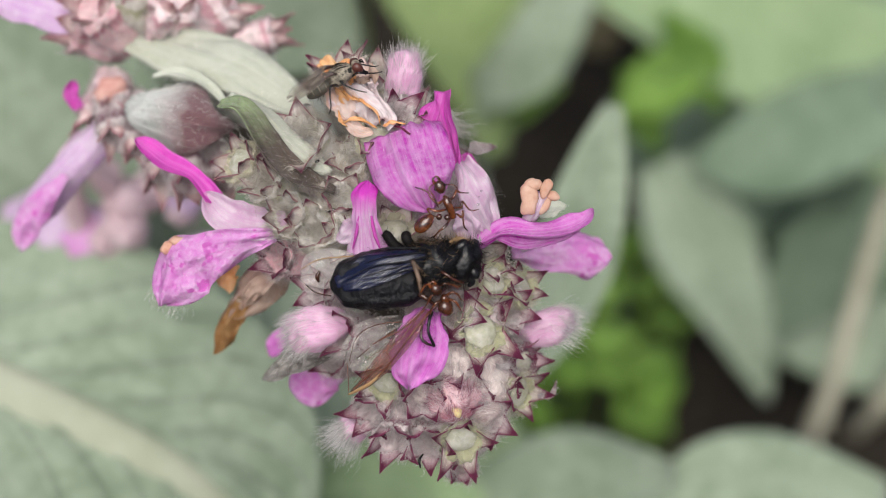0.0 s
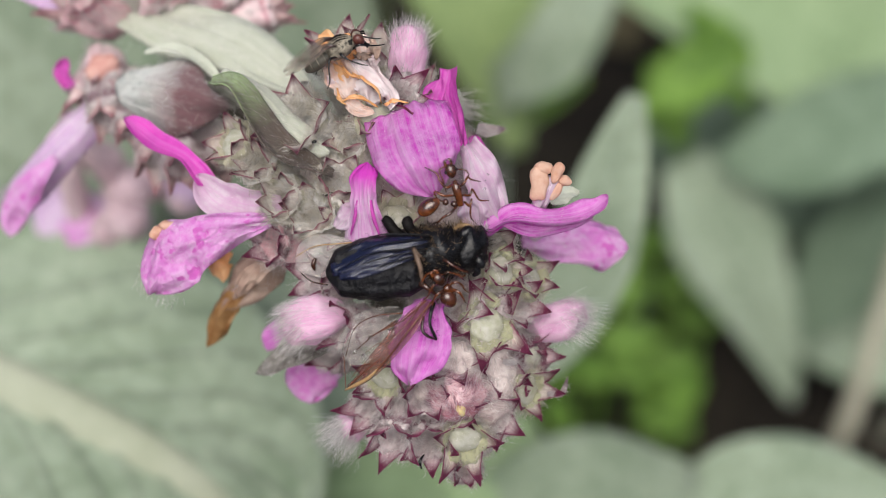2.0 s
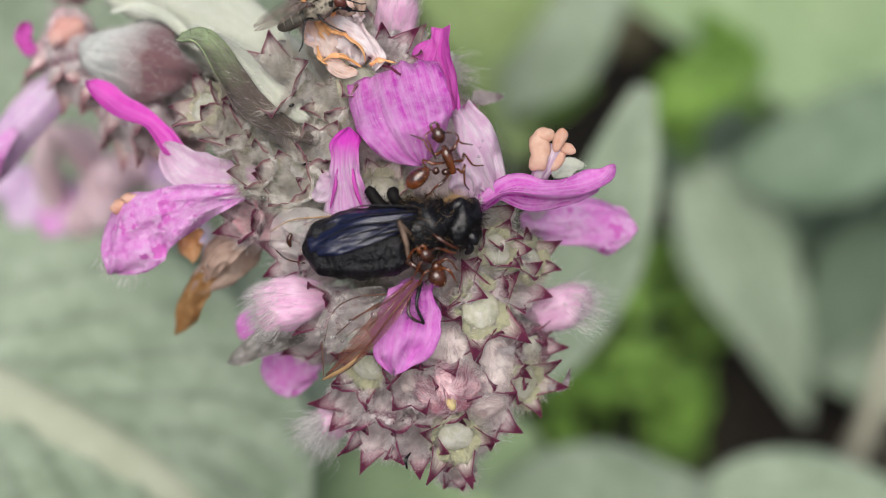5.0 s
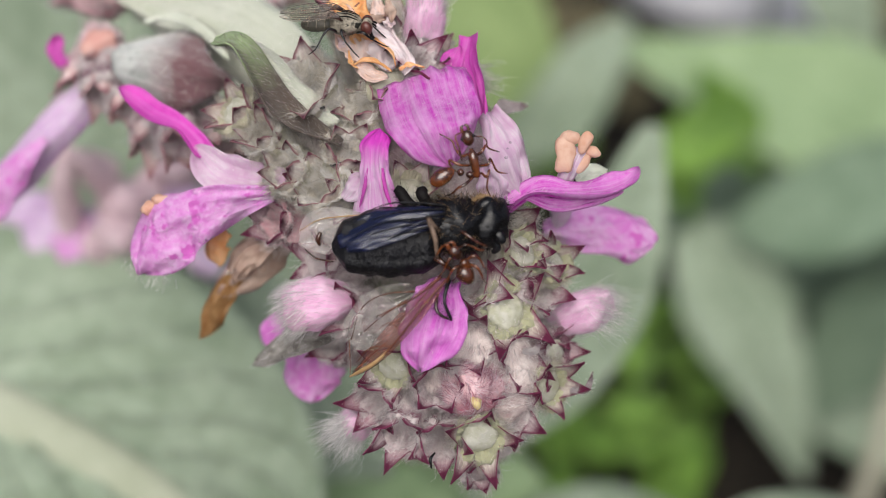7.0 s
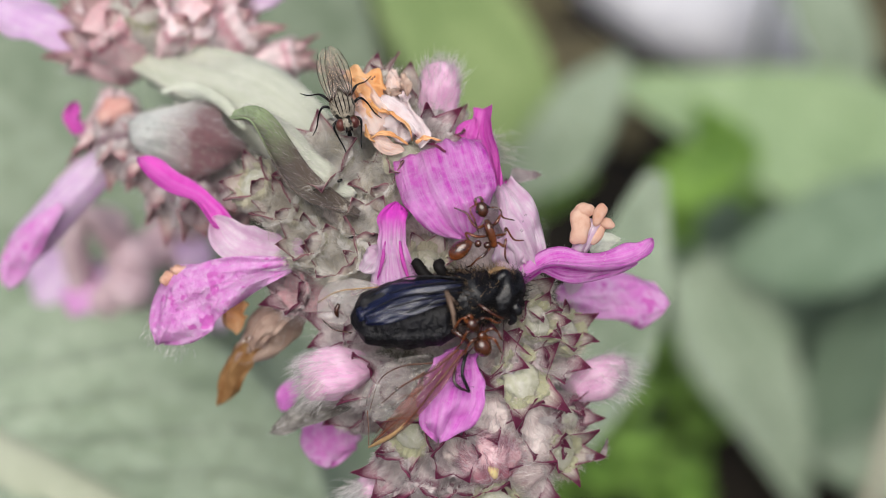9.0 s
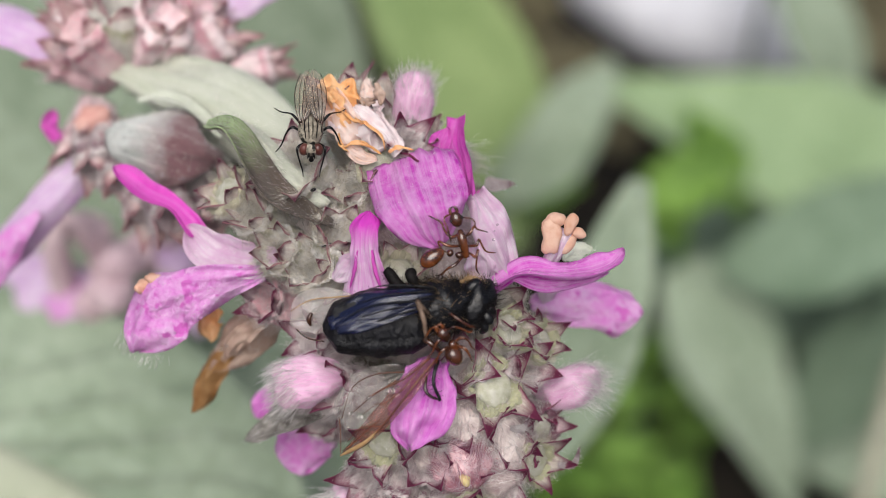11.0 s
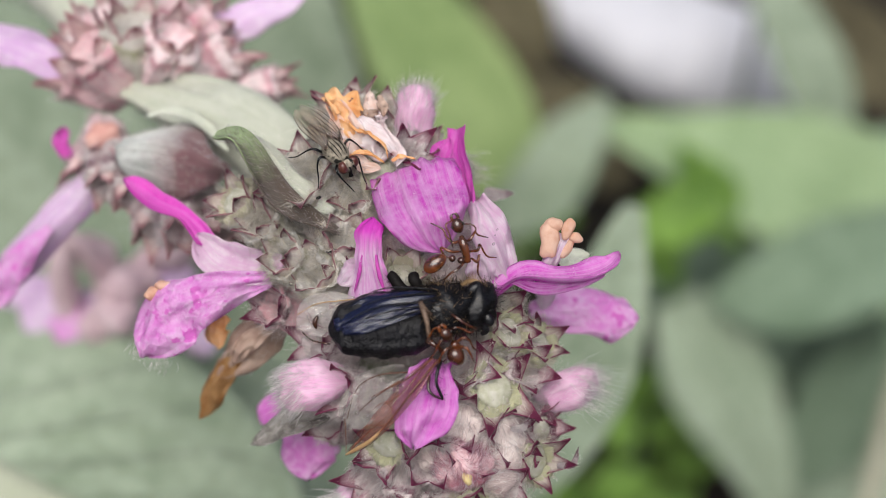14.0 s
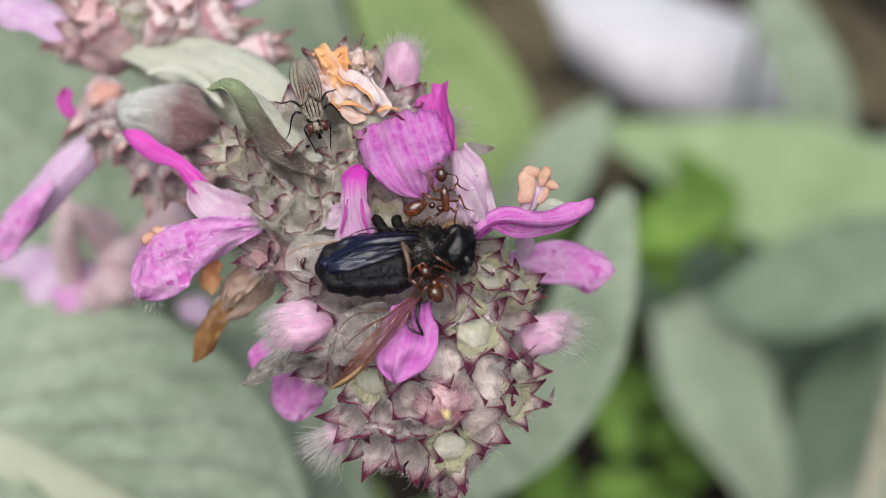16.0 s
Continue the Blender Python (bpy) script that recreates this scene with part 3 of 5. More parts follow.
leaf([(-32.33, -53.48, -112), (-19.32, -46.40, -104), (-7.58, -45.50, -104), (4.32, -52.54, -112)], [5, 10, 11, 4], (0, 0.5, 0.9), LEAF_GREEN, SAGE, seed=27)

# bright weeds low in the gaps
rng = random.Random(5)
WEEDS = [np.array(q) for q in ((72.96, 30.90, -258), (85.38, 38.98, -273), (69.35, 23.79, -273), (-34.62, -69.43, -294), (-24.41, -81.80, -302), (-117.12, 16.34, -258), (28.01, 25.48, -273), (19.95, 34.57, -280))]
WEEDS += [np.array((75.48, -38.85, -310)) + np.array([rng.uniform(-13, 13), rng.uniform(-46, 24), rng.uniform(-14, 4)]) for k in range(16)]
WEEDS += [np.array(q) + np.array([rng.uniform(-9, 9), rng.uniform(-9, 9), rng.uniform(-8, 4)]) for q in ((44.1, -58.4, -300), (64.4, -32.0, -300), (74.6, -67.1, -300)) for k in range(2)]
WEEDS += [np.array(q) + np.array([rng.uniform(-8, 8), rng.uniform(-8, 8), rng.uniform(-8, 4)]) for q in ((29.9, -67.8, -290), (41.9, -51.2, -290)) for k in range(3)]
for k, c in enumerate(WEEDS):
    a = rng.uniform(0, 6.28)
    size = 1.45 if k < 8 else 0.9
    d = np.array([math.cos(a), math.sin(a), 0.2]) * rng.uniform(9, 13) * size
    g = Geo().sheet([c - d, c, c + d], [1.5, rng.uniform(5, 8) * size, 0.8], (rng.uniform(-0.3, 0.3), 0.4, 1), 0.2, 1.5, 0.4, 12, 9, k)
    ob = thing("weed_leaf", c, "small bright green weed leaf low between the grey leaves", "leaf", "weeds")
    part("blade", g, WEED, ob)
    foot = PLANT.inverted() @ (PLANT @ Vector(c - d)).xy.to_3d()
    part("leaf_stalk", Geo().tube([foot, 0.5 * (np.array(foot) + c - d) + np.array([3, 0, 0]), c - d], [0.8, 0.7, 0.5], 6, 8), WEED, ob)

# stalks that carry the leaves down to the soil
def to_soil(p):
    w = PLANT @ Vector(p)
    return np.array(PLANT.inverted() @ Vector((w.x, w.y + 0.01, -0.005)))


for p, q in (((159.63, 19.45, -287), (129.84, -76.92, -287)), ((198.78, -38.93, -331), (165.09, -80.81, -325))):
    ob = thing("dry_stem", p, "thin dry beige plant stem leaning over the bed", "stem", "dry stems")
    end = to_soil(q)
    part("stalk", Geo().tube([p, 0.5 * (np.array(p) + q), q, end], [2.8, 3.1, 3.3, 3.4], 9, 16), TWIG, ob)
    mid = spline([p, 0.5 * (np.array(p) + q), q, end], 7)
    for k in (2, 4):
        part("node", Geo().blob(mid[k], (mid[k + 1] - mid[k - 1]) * 0.04, 3.9, 3.9, (0, 0, 1), 12, 9, 0.15, 0.5), TWIG, ob, "swollen joint of the stem")

g = Geo().blob((101, 120, -412), (62, -25, -5), 32, 22, (0, 0.6, 0.8), 26, 18, 0.2, 0.023)
single("stone", g, STONE, "smooth white stone lying on the soil behind the plants", "stone")


# ---------------------------------------------------------------- the flower spike
spike = thing("flower_spike", (-2.09, 1.00, -12), "drooping woolly lamb's-ear spike with magenta flowers", "flower")
hair_seed = [100]


def hairy(geo, parent, density, length, width=0.022, lean=(0, 0, 0), spread=0.4, mat=None, curl=0.4, most=6000, name="wool", stand=0.7, swirl=0.0):
    hair_seed[0] += 1
    w = wool(geo, density, length, width, lean, spread, hair_seed[0], None, curl, most, stand, swirl)
    return part(name, w, mat or WOOL, parent, "fine white hairs", kind="stuff") if w.v else None


def calyx(base, mouth, r, tooth=2.0, flare=0.35, mat=None, nut=True, seed=0, fur=7.0, teeth=5, fur_len=1.1, turn=None, tooth_mat=None, hollow=True):
    """A woolly bell with five spiny teeth and, where it is empty, the nutlets inside."""
    rg = random.Random(seed * 7 + 3)
    b, m = np.array(base, float), np.array(mouth, float)
    ax = unit(m - b)
    L = np.linalg.norm(m - b)
    s = unit(np.cross(ax, (0.2, 1, 0.1)))
    u = np.cross(ax, s)
    a0 = rg.uniform(0, 6.28) if turn is None else radians(turn)
    g = Geo()
    seg, rows = 40, 8
    v, uv = [], []
    radii = [0.45, 0.8, 0.98, 1.05, 1.0, 1.0 + flare * 0.3, 0.84, 0.62]
    pos = [0, 0.15, 0.4, 0.65, 0.85, 1.0, 0.93, 0.72]
    if not (nut or hollow):
        radii[-2:], pos[-2:] = [0.74, 0.36], [1.0, 0.94]
    elif not nut:
        radii[-2:], pos[-2:] = [0.80, 0.55], [0.86, 0.55]
    for i in range(rows):
        for j in range(seg):
            a = 2 * math.pi * j / seg
            k = r * radii[i] * (1 + 0.09 * math.cos(5 * (a - a0)) + 0.05 * math.cos(15 * (a - a0) + 1.5 * math.sin(i + seed)) + 0.16 * noise.noise(Vector((math.cos(a) * 1.5, math.sin(a) * 1.5 + seed, i * 0.5))) + 0.24 * noise.noise(Vector((math.cos(a) * 4, math.sin(a) * 4 + seed, i * 0.9))))
            v.append(b + ax * (L * pos[i]) + k * (s * math.cos(a) + u * math.sin(a)))
            uv.append((j / seg, pos[i] if nut or i < 5 else 0.3 + 0.2 * (i == 6)))
    f = [(i * seg + j, i * seg + (j + 1) % seg, (i + 1) * seg + (j + 1) % seg, (i + 1) * seg + j) for i in range(rows - 1) for j in range(seg)]
    f.append(tuple((rows - 1) * seg + j for j in range(seg)))
    g.add(v, f, uv)
    ob = part("calyx", g, mat or CALYX, spike)
    fuzz = Geo()
    for k in range(teeth):
        a = a0 + 2 * math.pi * k / teeth + rg.uniform(-0.15, 0.15)
        out = s * math.cos(a) + u * math.sin(a)
        root = b + ax * L * 0.9 + out * r * 0.95
        tl = tooth * rg.uniform(0.7, 1.15)
        way = unit(ax * (1 - flare) + out * flare + 0.15 * np.array([rg.uniform(-1, 1), rg.uniform(-1, 1), rg.uniform(-1, 1)]))
        tip = root + way * tl
        mid = root + way * tl * 0.5 - out * tl * 0.06
        blade = (Geo().sheet([root - ax * 0.35, mid, tip], [r * 0.72, r * 0.33, 0.018], out, -0.5, 0.14, 0.14, 9, 7, seed + k))
        part("tooth", blade, tooth_mat or (TOOTH_GREEN if mat is CALYX_GREEN else TOOTH_PALE if mat is CALYX_PALE else TOOTH), ob)
        fuzz.add(blade.v, blade.f)
    if nut:
        gn = Geo()
        one = Geo().blob(b + ax * L * 0.84, ax * r * 0.36, r * 0.80, r * 0.76, (0, 0, 1), 18, 12, 0.22, 1.3, 0, seed)
        part("nutlet", one, NUT, ob, "pale green-white nutlet in the calyx")
        gn.add(one.v, one.f)
        hairy(gn, ob, 12, 0.35, 0.008, ax * 0.1, 0.2, stand=0.1, swirl=1.0)
    felt = FELT_CREAM if mat in (CALYX_PALE, CALYX_GREEN) else FELT
    hairy(fuzz, ob, fur * 0.3, fur_len * 0.3, 0.008, ax * 0.9, 0.25, felt, stand=0.08, curl=0.5)
    outer = Geo().add(v[:6 * seg] if nut else v, f[:5 * seg] if nut else f, uv[:6 * seg] if nut else uv)
    hairy(outer, ob, fur * 1.9, fur_len * 0.8, 0.011, ax * 0.9, 0.12, felt, stand=0.06, curl=0.45, swirl=1.0)
    hairy(outer, ob, fur * 0.38, fur_len * 0.8, 0.012, ax * 0.6, 0.15, WOOL, stand=0.12, curl=0.6, swirl=1.3)
    hairy(outer, ob, fur * 0.08, fur_len * 1.2, 0.010, ax * 0.7, 0.4, curl=0.6, name="long_wool", stand=0.3)
    return ob


def petal(name, spine, widths, face, mat, cup=0.25, ruffle=0.5, seed=0.0, label="", parent=None, n=26, m=17, edge=0.12, thick=0.14, fur=0.0, twist=0.0, fur_mat=None, round_end=0.2):
    g = Geo().sheet(spine, widths, face, cup, ruffle, thick, n, m, seed, edge, twist, round_end)
    ob = part(name, g, mat, parent or spike, label)
    if fur:
        hairy(g, ob, fur * 1.5, 0.45, 0.008, unit(np.array(spine[-1]) - np.array(spine[0])) * 0.5, 0.4, fur_mat, stand=0.25)
    return ob


def bud(root, tip, r, seed, hair_way, long=2.0, dens=9.0, thick=0.015):
    """A closed flower bud that sits in its calyx, tufted with long white hairs at its end."""
    c0, c1 = np.array(root, float), np.array(tip, float)
    g = Geo().blob((c0 + c1) / 2, (c1 - c0) / 2, r, r * 0.9, (0, 0, 1), 30, 22, 0.22, 0.7, -0.12, seed)
    mid, ax = (c0 + c1) / 2, unit(c1 - c0)
    s, pleated = unit(np.cross(ax, (0, 0, 1))), []
    for p in np.array(g.v):
        d = p - mid
        lane = ax * (d @ ax)
        a = math.atan2((d - lane) @ np.cross(ax, s), (d - lane) @ s)
        pleated.append(mid + lane + (d - lane) * (1 + 0.10 * math.cos(3 * a + (d @ ax) * 0.5 + seed) - 0.07 * abs(math.sin(4.5 * a + seed))))
    g.v = [tuple(p) for p in pleated]
    ob = part("bud", g, BUD, spike, "closed pink bud with long white hairs")
    hairy(g, ob, 26, 0.75, 0.009, ax * 1.3, 0.25, PINK_WOOL, stand=0.10, curl=0.5)
    hair_seed[0] += 1
    w = wool(g, dens * 1.7, long, thick * 0.85, np.array(hair_way, float) * 1.2, 0.3, hair_seed[0], lambda p: (p - mid) @ (c1 - c0) > 0.16 * np.linalg.norm(c1 - c0) ** 2, 0.3)
    part("tuft", w, WOOL, ob, "long white hairs", kind="stuff")
    return ob


# the felted core of the head, with lumps where the whorls sit
core = Geo().blob((-2.01, 5.07, -8), np.array((2.94, -7.14, 0)), 7.8, 7.0, (0, 0, 1), 40, 26, 0.22, 0.28)
core.blob((2.46, -8.73, -4), np.array((2.52, -6.30, 0)), 5.4, 5.2, (0, 0, 1), 30, 20, 0.24, 0.3, 0, 4)
core.blob((-10.08, 7.25, -6.5), np.array((-2.52, -1.68, 0)), 5.5, 4.4, (0, 0, 1), 26, 18, 0.2, 0.3, 0, 7)
ob = part("core", core, FUZZ, spike, "felted pale core of the flower head")
hairy(core, ob, 20, 1.1, 0.013, (0.1, -0.2, 0.0), 0.15, FELT, most=20000, curl=0.5, stand=0.15, swirl=1.4)
hair_seed[0] += 1
part("wool", wool(core, 20, 1.4, 0.011, (-0.3, 0.2, 0.1), 0.2, hair_seed[0], lambda p: p[1] > 3.0 and p[2] > -8, 0.6, 26000, 0.3, 1.4), WOOL, ob, "loose white wool", kind="stuff")
hairy(core, ob, 8, 1.1, 0.014, (0.1, -0.2, 0.0), 0.2, WOOL, most=11000, curl=0.7, stand=0.25, swirl=1.4)

# stem and the pale woolly leaves behind the head
stem = Geo().tube([to_soil((-114.01, 71.74, -130)), (-93.33, 68.78, -90), (-54.75, 46.70, -40), (-37.20, 33.82, -25), (-28.92, 25.63, -22), (-18.22, 18.57, -14.5), (-8.58, 11.24, -10), (-2.01, 0.96, -8)], [3.2, 3.0, 2.8, 2.6, 3.0, 3.2, 3.0, 2.6], 16, 44)
st = part("stem", stem, STEM, spike, "thick pale woolly stem")
hairy(stem, st, 16, 1.6, 0.018, (0.4, -0.3, 0), 0.7, most=11000, stand=0.3, curl=0.7)


def far_spike():
    ob = thing("flower_spike", (-43.31, -2.08, -64), "blurred pink lamb's-ear spike further down in the bed", "flower")
    part("stem", Geo().tube([(-31.29, 13.16, -58), (-39.21, 5.73, -62), (-46.64, -5.81, -68), to_soil((-51.93, -15.56, -78))], [1.5, 1.6, 1.7, 1.8], 10, 16), MAUVE, ob)
    rg = random.Random(11)
    for k in range(18):
        c = np.array((-36.73, 5.73, -62)) + np.array([rg.uniform(-4.5, 4.5), rg.uniform(-5.5, 5), rg.uniform(-1, 4)])
        d = unit(np.array([rg.uniform(-1, 0.6), rg.uniform(-0.8, 0.5), 0.6])) * rg.uniform(3, 4.5)
        part("calyx", Geo().blob(c + d * 0.5, d * 0.7, 2.5, 2.3, (0, 0, 1), 12, 9, 0.3, 0.5), MAUVE, ob)
    for k, (p, q, w) in enumerate((((-42.19, 3.56, -60), (-51.97, 1.47, -60), 3.4), ((-41.49, 2.17, -60), (-47.14, -0.62, -58), 3.0), ((-46.29, 4.32, -62), (-57.28, 3.63, -63), 3.4), ((-36.80, 3.51, -58), (-39.29, -0.62, -57), 2.4), ((-33.36, 7.65, -58), (-29.71, 4.18, -57), 2.4), ((-32.13, 0.07, -62), (-27.70, -2.74, -61), 2.2))):
        part("petal", Geo().sheet([p, 0.5 * (np.array(p) + q) + np.array([0, 0.6, 0.8]), q], [w * 0.5, w, w * 0.6], (0.1, 0.3, 1), -0.3, 0.8, 0.3, 14, 9, k), LAVENDER if k != 1 else PINK, ob)
    return ob


far_spike()
petal("bract", [(-30.41, 24.72, -18), (-23.14, 21.65, -12.5), (-16.20, 19.17, -9.5), (-9.51, 14.51, -7.5)], [1.8, 2.7, 2.8, 1.2], (0.1, 0.5, 1), WHITE_FELT, -0.25, 0.9, 3, "pale felted bract behind the head", edge=0.08, fur=6)
# the curled green bract
g = Geo().sheet([(-16.96, 15.41, 0.5), (-15.05, 15.01, 1.4), (-13.34, 12.39, 1.2), (-11.35, 9.66, 1.2), (-7.48, 7.77, 0.5)], [0.4, 0.85, 1.15, 1.2, 0.35], (0.5, 0.35, 0.8), 0.6, 0.4, 0.3, 30, 17, 8, 0.08)
ob = part("bract", g, BRACT, spike, "curled green and dark grey woolly bract")
hairy(g, ob, 24, 0.55, 0.010, (0.9, -0.8, 0), 0.2, GREY_WOOL, stand=0.15, curl=0.5, swirl=0.5)
hairy(g, ob, 9, 0.5, 0.009, (0.9, -0.8, 0), 0.2, FELT, stand=0.12, curl=0.5, swirl=0.5)
petal("bract", [(-16.13, 16.21, 0), (-13.60, 14.43, 0.6), (-10.83, 11.54, 0.4), (-7.73, 9.49, 0)], [0.5, 1.3, 1.6, 0.8], (0.4, 0.4, 1), WHITE_FELT, -0.4, 0.5, 10, "pale rolled rim of the bract", fur=16, thick=0.3)
# the grey folded bract, like a fat bud
g = Geo().sheet([(-27.15, 15.84, -9), (-24.06, 15.46, -6.6), (-21.18, 14.88, -5.8), (-18.62, 14.07, -6.4), (-17.09, 13.74, -8.5)], [1.6, 3.0, 3.5, 2.5, 0.4], (0.0, 0.15, 1), -0.85, 0.8, 0.4, 30, 23, 14, 0.1)
ob = part("bract", g, BRACT_GREY, spike, "grey woolly bract folded like a bud, brown at its tip")
hairy(g, ob, 4, 0.9, 0.012, (0.9, -0.2, 0.0), 0.2, stand=0.10, swirl=0.5)
petal("bract", [(-24.30, 18.61, -8.5), (-22.12, 18.70, -8), (-19.84, 17.96, -8), (-17.32, 15.36, -8)], [0.2, 0.7, 0.7, 0.3], (0.1, 0.7, 0.7), STEM, 0.3, 0.3, 13, "pale rim of the folded bract", fur=10)

# the calyces: root, mouth, radius, tooth length, flare, kind, nutlets
C, G, R, P = CALYX, CALYX_GREEN, CALYX_RED, CALYX_PALE
def bells(rows, first):
    for k, (base, mouth, r, tl, fl, mat, nut, turn) in enumerate(rows):
        calyx(base, mouth, r, tl, fl, mat, bool(nut), first + k, turn=turn, fur=17)


# under and beside the wilted flower
bells([
    ((-4.4, 11.3, -3.6), (-3.9, 12.5, 0.4), 1.7, 1.6, 0.4, P, 1, 60),
    ((-3.2, 12.6, -4.0), (-1.8, 14.3, -0.2), 1.5, 2.0, 0.4, C, 0, 15),
], 460)
# large open ones and those beside the bee
bells([
    ((3.40, -5.19, -3.5), (4.81, -4.27, 1.2), 1.95, 2.5, 0.62, G, 1, 10),
    ((2.24, -12.02, -4), (2.72, -13.99, 1.6), 1.75, 2.6, 0.55, G, 1, 54),
    ((5.14, -9.71, -5), (8.3, -10.3, -0.8), 1.6, 2.4, 0.32, G, 1, 30),
    ((-8.55, 10.18, -4.5), (-10.6, 12.4, 0.1), 2.4, 2.6, 0.5, P, 0, 60),
    ((-13.47, 8.91, -5), (-15.98, 10.73, -1.6), 1.7, 1.9, 0.3, P, 1, 20),
    ((5.45, -2.66, -5), (8.72, -0.82, -1.2), 1.55, 1.7, 0.35, G, 1, 5),
    ((3.35, -1.50, -3.5), (6.1, 0.1, 1.0), 1.6, 1.7, 0.35, G, 1, 44),
    ((-1.71, -10.92, -4), (-3.29, -13.90, 0.8), 1.7, 2.3, 0.35, C, 0, 15),
], 1)
# lower left and upper edge
bells([
    ((-2.59, -9.60, -4), (-5.12, -11.63, 0), 1.7, 2.0, 0.35, C, 0, 70),
    ((-1.91, -6.47, -3), (-3.88, -8.83, 1.6), 1.6, 1.9, 0.45, G, 1, 33),
    ((-1.09, 11.36, -7), (-1.38, 14.95, -2.6), 1.9, 2.0, 0.4, P, 0, 12),
    ((-4.12, 8.38, -4), (-6.06, 10.99, -0.2), 1.8, 1.9, 0.35, P, 0, 61),
    ((-10.81, 6.69, -5), (-13.78, 8.84, -0.6), 1.6, 2.2, 0.2, P, 0, 8),
    ((-9.82, 4.87, -4), (-11.90, 6.12, 0.2), 1.8, 1.9, 0.15, P, 0, 41),
    ((-7.59, 3.10, -3.5), (-9.30, 5.03, 1), 2.0, 1.6, 0.25, P, 0, 17),
], 9)
# left side and flanks
bells([
    ((-10.03, 1.84, -6), (-13.16, 2.11, -2.2), 1.7, 2.1, 0.25, R, 0, 52),
    ((-4.14, -5.25, -4.5), (-7.53, -4.52, -0.6), 1.7, 2.0, 0.3, C, 0, 9),
    ((0.74, 9.69, -8.5), (2.6, 10.3, -6), 1.6, 1.2, 0.25, P, 0, 66),
    ((5.19, -5.33, -6), (8.70, -5.59, -2.8), 1.8, 1.8, 0.25, C, 0, 28),
    ((5.19, -7.12, -6), (8.86, -8.04, -2.2), 1.6, 2.1, 0.45, C, 1, 48),
    ((2.89, -6.97, -4), (5.91, -7.84, 0.2), 1.8, 2.1, 0.3, C, 0, 3),
    ((-4.54, 2.66, -3.5), (-7.00, 3.69, 1.2), 1.7, 1.7, 0.35, P, 0, 35),
    ((-5.55, 12.58, -6), (-7.2, 18.6, -3.0), 2.0, 2.3, 0.35, P, 0, 21),
], 17)
# front of the head
bells([
    ((-3.78, 13.10, -6.5), (-4.3, 18.0, -3.2), 1.9, 2.4, 0.3, P, 0, 58),
    ((1.58, -4.34, -4), (2.65, -2.44, 1.4), 1.7, 2.0, 0.4, C, 0, 14),
    ((-0.17, -8.63, -3), (-0.37, -10.02, 2), 1.8, 1.7, 0.2, C, 0, 63),
    ((0.26, -6.06, -3.5), (1.89, -6.96, 1.8), 1.9, 1.9, 0.25, C, 0, 47),
    ((3.81, -11.48, -5), (5.06, -12.29, 0.4), 1.8, 2.2, 0.35, C, 0, 26),
    ((0.26, -12.30, -4.5), (-0.17, -14.35, 0.6), 1.7, 2.1, 0.3, C, 0, 39),
    ((-6.42, -1.74, -5.5), (-9.62, -0.82, -2), 1.7, 1.9, 0.3, C, 0, 50),
    ((2.48, 0.04, -4), (5.80, 1.75, 0.6), 1.6, 1.7, 0.35, G, 0, 6),
], 25)
# young ones in the gaps
bells([
    ((-7.55, 4.82, -3), (-6.80, 7.42, 1.2), 1.9, 1.5, 0.2, P, 0, 31),
    ((-3.68, 0.92, -4), (-2.23, 4.80, 1.4), 1.7, 1.6, 0.3, P, 1, 23),
    ((-8.64, 8.95, -5.5), (-13.62, 10.89, -3), 1.8, 1.6, 0.2, P, 0, 37),
    ((2.05, -14.21, -5.5), (2.87, -16.95, -0.6), 1.3, 1.4, 0.1, C, 0, 43),
    ((-6.52, -8.10, -7), (-8.49, -7.18, -3.8), 1.5, 1.8, 0.3, C, 0, 56),
    ((3.85, -3.54, -5), (7.5, -2.74, -0.2), 1.8, 1.7, 0.2, C, 0, 18),
], 33)

g = Geo().blob((2.2, -10.1, 0.5), (0.5, -1.7, 1.2), 2.3, 1.7, (0, 0, 1), 36, 24, 0.3, 0.7, 0, 5)
young = part("young_calyx", g, CALYX_RED, spike, "rosy young calyx matted with pink wool")
hairy(g, young, 40, 0.8, 0.011, (0.2, 0.2, 0.0), 0.12, PINK_WOOL, most=9000, stand=0.1, curl=0.5, swirl=1.6)
hairy(g, young, 60, 0.7, 0.011, (0.2, 0.2, 0.0), 0.12, ROSE_WOOL, most=5000, stand=0.1, curl=0.5, swirl=1.6)
part("young_tube", Geo().tube([(2.2, -10.2, 1.8), (2.4, -10.9, 2.5), (2.6, -11.5, 2.3)], [0.2, 0.42, 0.2], 11, 11, 0.6), YELLOW, young, "yellow young flower peeping from its calyx")

# the upper whorl further along the stem
def rosy_bells(rows, first):
    for k, (base, mouth, r, mat) in enumerate(rows):
        calyx(base, mouth, r, 3.0, 0.06, mat, False, first + k, fur=10, tooth_mat=TOOTH_PINK, hollow=False)


W, Y = CALYX_ROSE, CALYX_GREEN
